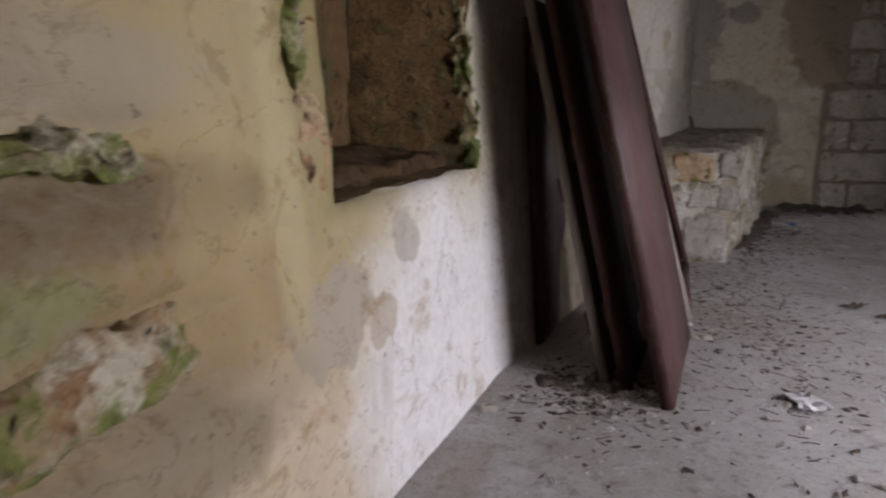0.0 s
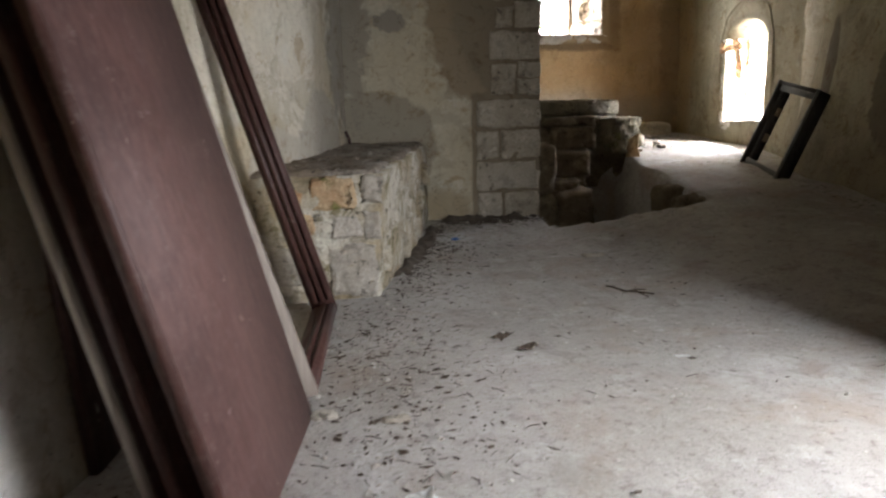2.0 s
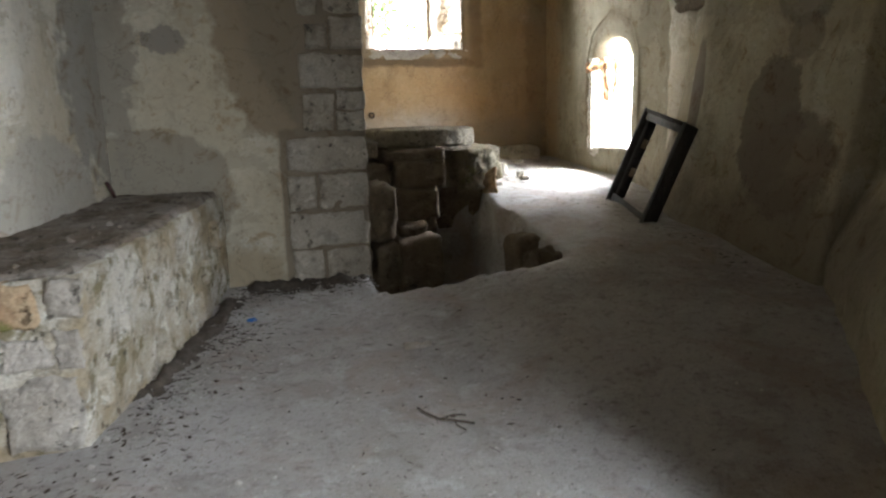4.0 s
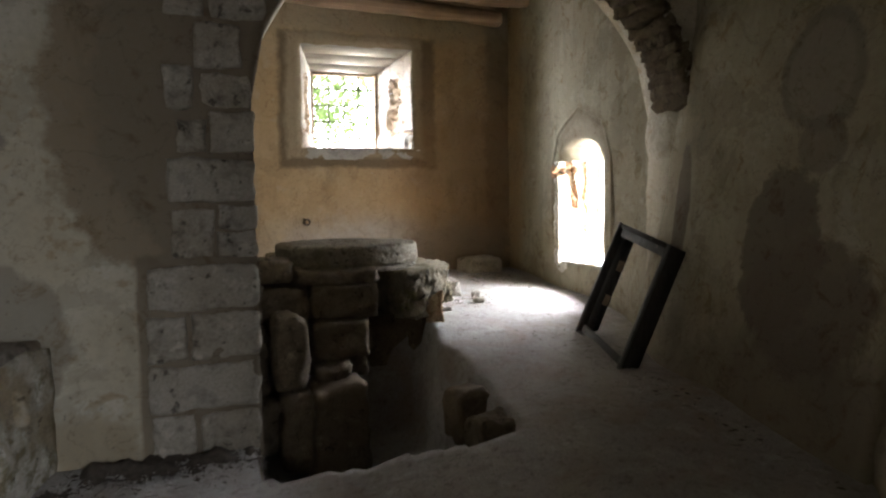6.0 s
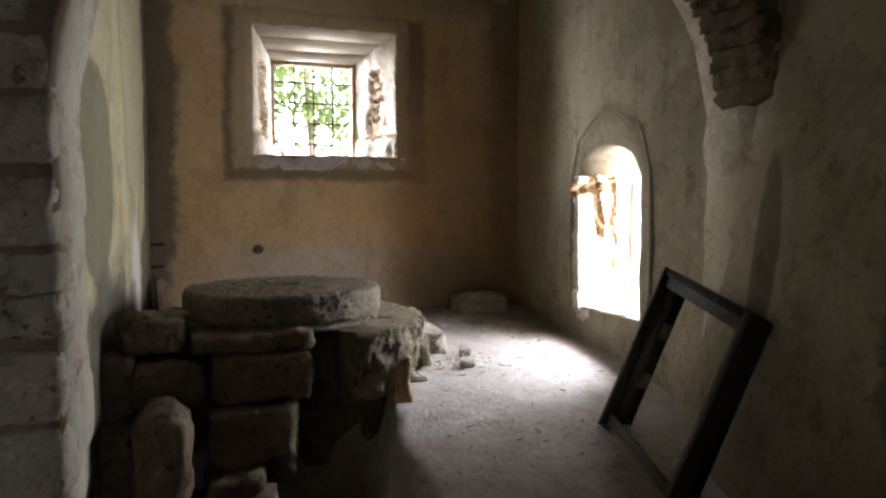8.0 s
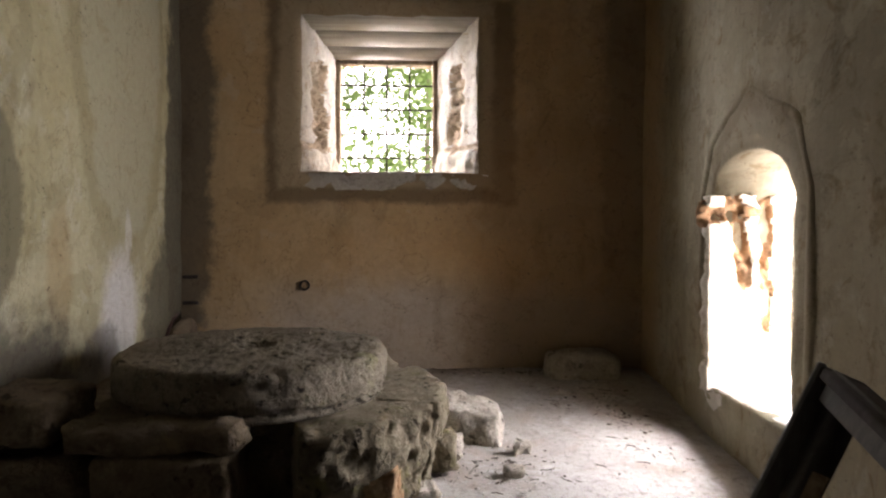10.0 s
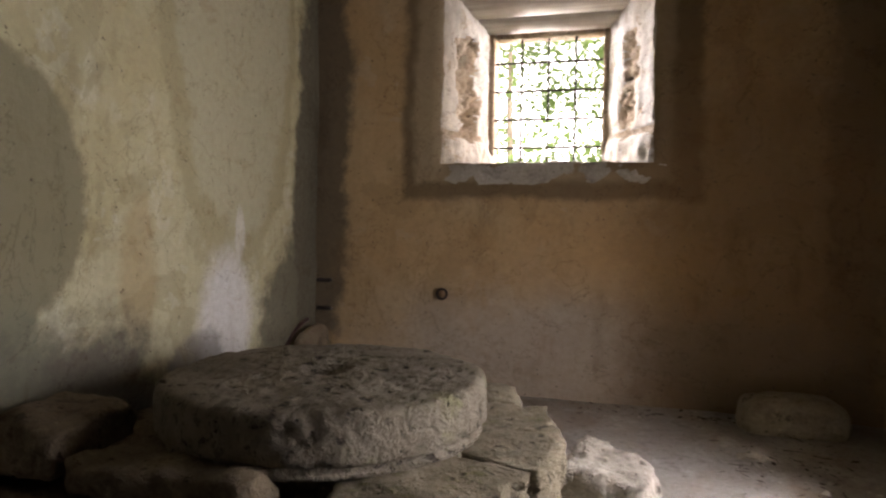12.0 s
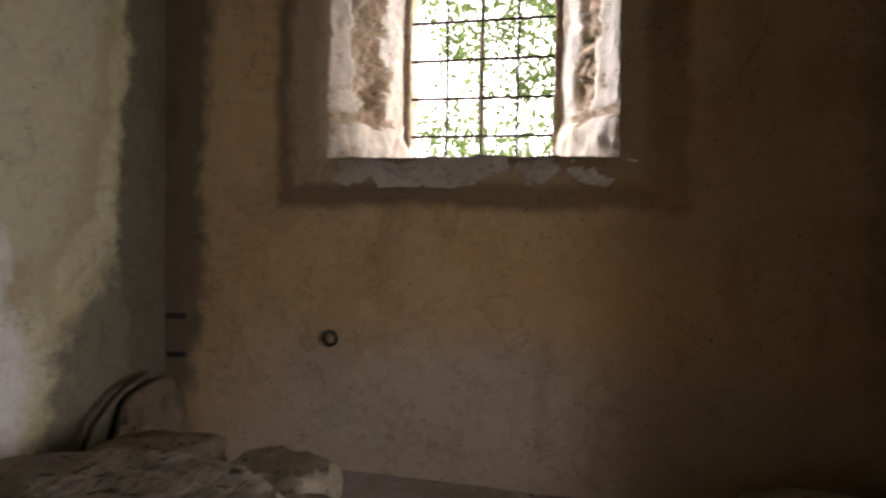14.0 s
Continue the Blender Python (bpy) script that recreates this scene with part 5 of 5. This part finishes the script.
def make_debris():
    m = plain("dark_debris_earth", (0.10, 0.082, 0.064), 0.95)
    for name, p, q, w, h in (("wall foot", (1.50, 7.52), (2.50, 7.50), 0.16, 0.05), ("bench foot", (0.86, 5.75), (1.46, 7.40), 0.11, 0.045), ("leaf foot", (-0.38, 2.98), (0.10, 3.06), 0.13, 0.03)):
        bm = bmesh.new()
        n, k, g = 70, 12, []
        d = Vector((q[0] - p[0], q[1] - p[1], 0))
        side = Vector((-d.y, d.x, 0)).normalized()
        for i in range(n + 1):
            row = []
            for j in range(k + 1):
                u, v = i / n, 2 * j / k - 1
                at = Vector((p[0], p[1], 0)) + d * u + side * (w * v * (1 + 0.5 * fbm((u * 9, v, 0), 6)))
                lift = h * (1 - v * v) * ease(0, 0.1, u) * ease(1.0, 0.9, u) * (0.7 + 0.9 * fbm((at.x * 9, at.y * 9, 0), 7)) + 0.012 * fbm((at.x * 40, at.y * 40, 0), 8)
                row.append(bm.verts.new((at.x, at.y, on_floor(at.x, at.y) - 0.012 + lift)))
            g.append(row)
        for i in range(n):
            for j in range(k):
                bm.faces.new((g[i][j], g[i + 1][j], g[i + 1][j + 1], g[i][j + 1]))
        bmesh.ops.recalc_face_normals(bm, faces=bm.faces)
        tagged(as_object("earth_debris", bm, m), "dark crumbled earth and litter gathered at the " + name, "debris", kind="stuff")


make_debris()
EDGES = [(1.0, 5.9, 0.12, 0.4, 190), (1.35, 6.8, 0.14, 0.35, 260), (1.95, 7.42, 0.4, 0.09, 300), (0.62, 4.6, 0.2, 0.55, 180), (0.72, 3.7, 0.2, 0.5, 190), (-0.1, 2.95, 0.16, 0.16, 260), (0.66, 2.98, 0.07, 0.06, 20), (0.2, 2.4, 0.35, 0.3, 40), (1.5, 4.6, 0.8, 0.9, 70), (2.6, 5.2, 0.6, 0.7, 30), (0.1, 4.2, 0.12, 0.5, 60)]
ROOM2 = [(5.5, 10.4, 0.08, 0.5, 60), (5.2, 10.55, 0.1, 0.1, 14), (4.7, 9.45, 0.14, 0.14, 30), (4.9, 11.15, 0.5, 0.06, 40), (4.9, 8.6, 0.4, 0.7, 40), (5.05, 6.6, 0.08, 0.6, 60)]
scatter("leaf_litter", "dry brown leaves and scraps strewn over the floor", "litter", M_LEAF, [(a, b, c, d, int(1.7 * n)) for a, b, c, d, n in EDGES + ROOM2], flake, 3)
scatter("straw_litter", "thin dry stalks strewn over the floor", "litter", M_LEAF, [(a, b, c * 1.3, d * 1.3, n // 2) for a, b, c, d, n in EDGES + ROOM2], straw, 4)
scatter("plaster_crumbs", "small pale crumbs of plaster and gravel on the floor", "gravel", M_PEBBLE, [(a, b, c * 1.2, d * 1.2, 2 * n) for a, b, c, d, n in EDGES + ROOM2] + [(1.6, 4.2, 1.0, 1.4, 350), (-0.45, 2.6, 0.12, 0.4, 90), (4.9, 9.6, 0.5, 0.8, 200)], chip, 5)


def bench_litter(seed):
    rnd = random.Random(seed)
    verts, faces = [], []
    for _ in range(420):
        v = rnd.random()
        y = 5.5 + 2.05 * v
        x = rnd.uniform(-0.46 + 0.26 * (y - 3.02), 0.70 + 0.31 * (y - 5.4))
        z = 0.815 + 0.065 * v
        p, f = chip(rnd, 0.006, 0.022) if rnd.random() < 0.55 else flake(rnd)
        b0 = len(verts)
        verts += [(x + q[0], y + q[1], z + q[2]) for q in p]
        faces += [tuple(b0 + k for k in q) for q in f]
    me = bpy.data.meshes.new("bench_litter")
    me.from_pydata(verts, [], faces)
    me.materials.append(M_BENCH_TOP)
    tagged(new("bench_litter", me), "earth crumbs and small stones on the bench top", "rubble", kind="stuff")


bench_litter(8)


def scrap(name, label, category, x, y, sx, sy, h, mat, seed, crumple=0.3, z=None):
    """A crumpled sheet: a small grid, folded up unevenly."""
    rnd = random.Random(seed)
    bm = bmesh.new()
    bmesh.ops.create_grid(bm, x_segments=7, y_segments=7, size=1)
    turn = rnd.uniform(0, 3.14)
    for v in bm.verts:
        p = v.co.copy()
        r = 1 + crumple * fbm((p.x * 1.5, p.y * 1.5, seed), seed)
        q = Vector((p.x * sx * r, p.y * sy * r, 0))
        hz = h * (0.5 + 0.5 * fbm((p.x * 2, p.y * 2, seed * 1.7), seed + 1))
        v.co = Vector((x + q.x * math.cos(turn) - q.y * math.sin(turn), y + q.x * math.sin(turn) + q.y * math.cos(turn), (on_floor(x, y) if z is None else z) + max(0.004, hz)))
    ob = as_object(name, bm, mat, smooth=False)
    s = ob.modifiers.new("thickness", "SOLIDIFY")
    s.thickness = 0.0015
    return tagged(ob, label, category)


scrap("plastic_scrap", "crumpled bright blue plastic scrap on the floor", "scrap", 1.527, 6.874, 0.035, 0.03, 0.05, M_BLUE, 1)
scrap("paper_scrap", "small white paper scrap on the floor", "scrap", 2.04, 3.97, 0.035, 0.012, 0.01, M_PAPER, 2, z=None)
scrap("dead_leaf", "curled dark brown dead leaf on the floor", "leaf", 1.284, 4.427, 0.055, 0.035, 0.04, M_LEAF, 3)
scrap("dead_leaf", "curled dark brown dead leaf on the floor", "leaf", 1.376, 4.254, 0.045, 0.03, 0.03, M_LEAF, 4)
scrap("paper_scrap", "crumpled torn pale paper among the litter", "scrap", 0.66, 2.985, 0.06, 0.05, 0.035, M_PAPER, 5, 0.6)
scrap("plastic_bag", "small crumpled grey plastic wrapper by the wall", "scrap", 5.21, 10.56, 0.06, 0.05, 0.06, M_PALE, 6, 0.6)
for k, (x, y, sx, sy, h, lab) in enumerate(((0.645, 3.605, 0.055, 0.03, 0.018, "flat pale plaster fragment on the floor"), (0.375, 3.70, 0.05, 0.035, 0.025, "pale plaster lump at the frame's foot"), (0.106, 5.30, 0.05, 0.04, 0.07, "white plaster lump by the bench"),
                                            (2.457, 6.064, 0.09, 0.06, 0.015, "flat pale flake of plaster on the floor"), (-0.50, 2.66, 0.03, 0.025, 0.03, "small pale pebble by the wall"), (4.72, 9.36, 0.05, 0.04, 0.05, "small grey stone by the mill"))):
    z = on_floor(x, y) - 0.004
    tagged(as_object("plaster_fragment", lump(box(x - sx, x + sx, y - sy, y + sy, z, z + h), (5, 5, 3), 0.008, 20, 200 + k, 0.25), M_PALE), lab, "fragment", "loose plaster fragments")


def tube(points, r, sides=6):
    bm = bmesh.new()
    prev = None
    for k, p in enumerate(points):
        p = Vector(p)
        d = (Vector(points[min(k + 1, len(points) - 1)]) - Vector(points[max(k - 1, 0)])).normalized()
        u = d.orthogonal().normalized()
        w = d.cross(u)
        if prev:
            u = (prev[1] - d * prev[1].dot(d)).normalized()
            w = d.cross(u)
        ring = [bm.verts.new(p + (u * math.cos(6.2832 * j / sides) + w * math.sin(6.2832 * j / sides)) * r) for j in range(sides)]
        if prev:
            for j in range(sides):
                bm.faces.new((prev[0][j], prev[0][(j + 1) % sides], ring[(j + 1) % sides], ring[j]))
        else:
            bm.faces.new(ring[::-1])
        prev = (ring, u)
    bm.faces.new(prev[0])
    return bm


def make_twig():
    t = thing("twig", "forked dry twig lying on the floor", "twig")
    z = on_floor(2.33, 5.07) + 0.008
    part("stem", tube([(2.22, 5.26, z), (2.23, 5.17, z + 0.012), (2.28, 5.10, z), (2.34, 5.05, z + 0.006), (2.42, 5.0, z)], 0.006), M_LEAF, t)
    part("branch", tube([(2.28, 5.10, z), (2.35, 5.10, z + 0.01), (2.41, 5.09, z + 0.004)], 0.004), M_LEAF, t)
    part("branch", tube([(2.34, 5.05, z), (2.33, 4.99, z + 0.01), (2.36, 4.95, z)], 0.004), M_LEAF, t)


make_twig()
tagged(as_object("stick", tube([(0.70, 7.50, 0.86), (0.69, 7.47, 0.93), (0.66, 7.44, 1.0)], 0.014), M_DARKWOOD), "short dark stick standing on the bench top", "stick")


# ---- small marks of the mill's walls ----
def make_socket():
    t = thing("wall_socket_hole", "round dark plugged hole with a metal rim in the wall", "wall hole")
    bm = bmesh.new()
    rim, prof = [], [(0.040, 0.0), (0.040, -0.012), (0.032, -0.014), (0.028, -0.004), (0.026, 0.012), (0.001, 0.014)]
    for r, dy in prof:
        rim.append([bm.verts.new((3.41 + r * math.cos(6.2832 * k / 20), 11.292 + dy, 1.37 + r * math.sin(6.2832 * k / 20))) for k in range(20)])
    for p, q in zip(rim, rim[1:]):
        for k in range(20):
            bm.faces.new((p[k], p[(k + 1) % 20], q[(k + 1) % 20], q[k]))
    part("rim", bm, M_IRON, t)
    part("plug", lump(box(3.392, 3.428, 11.283, 11.30, 1.352, 1.388), (4, 3, 4), 0.004, 30, 3, 0.3), M_RED, t, "rust-red plug")


make_socket()
for z in (1.43, 1.235):
    part("slot", lump(box(2.50, 2.62, 11.284, 11.33, z - 0.012, z + 0.014), (6, 3, 3), 0.006, 20, int(z * 10), 0.2), M_IRON, wall_mill_north, "dark slot in the corner")
tagged(as_object("stone_slab", lump([(2.56, 10.72, 0.60), (2.62, 10.72, 0.60), (2.72, 11.27, 0.60), (2.58, 11.27, 0.60), (2.53, 10.92, 1.10), (2.57, 10.92, 1.10), (2.64, 11.24, 1.16), (2.54, 11.24, 1.16)], (4, 12, 12), 0.012, 6, 77, 0.25), M_PILE), "worn slab leaning in the corner behind the mill", "stone slab")
tagged(as_object("wooden_hoop", tube([(2.60, 10.62, 0.95), (2.59, 10.70, 1.05), (2.575, 10.82, 1.12), (2.56, 10.95, 1.165), (2.55, 11.08, 1.185)], 0.012), M_DARKWOOD), "dark bent wooden hoop lying against the wall", "hoop")
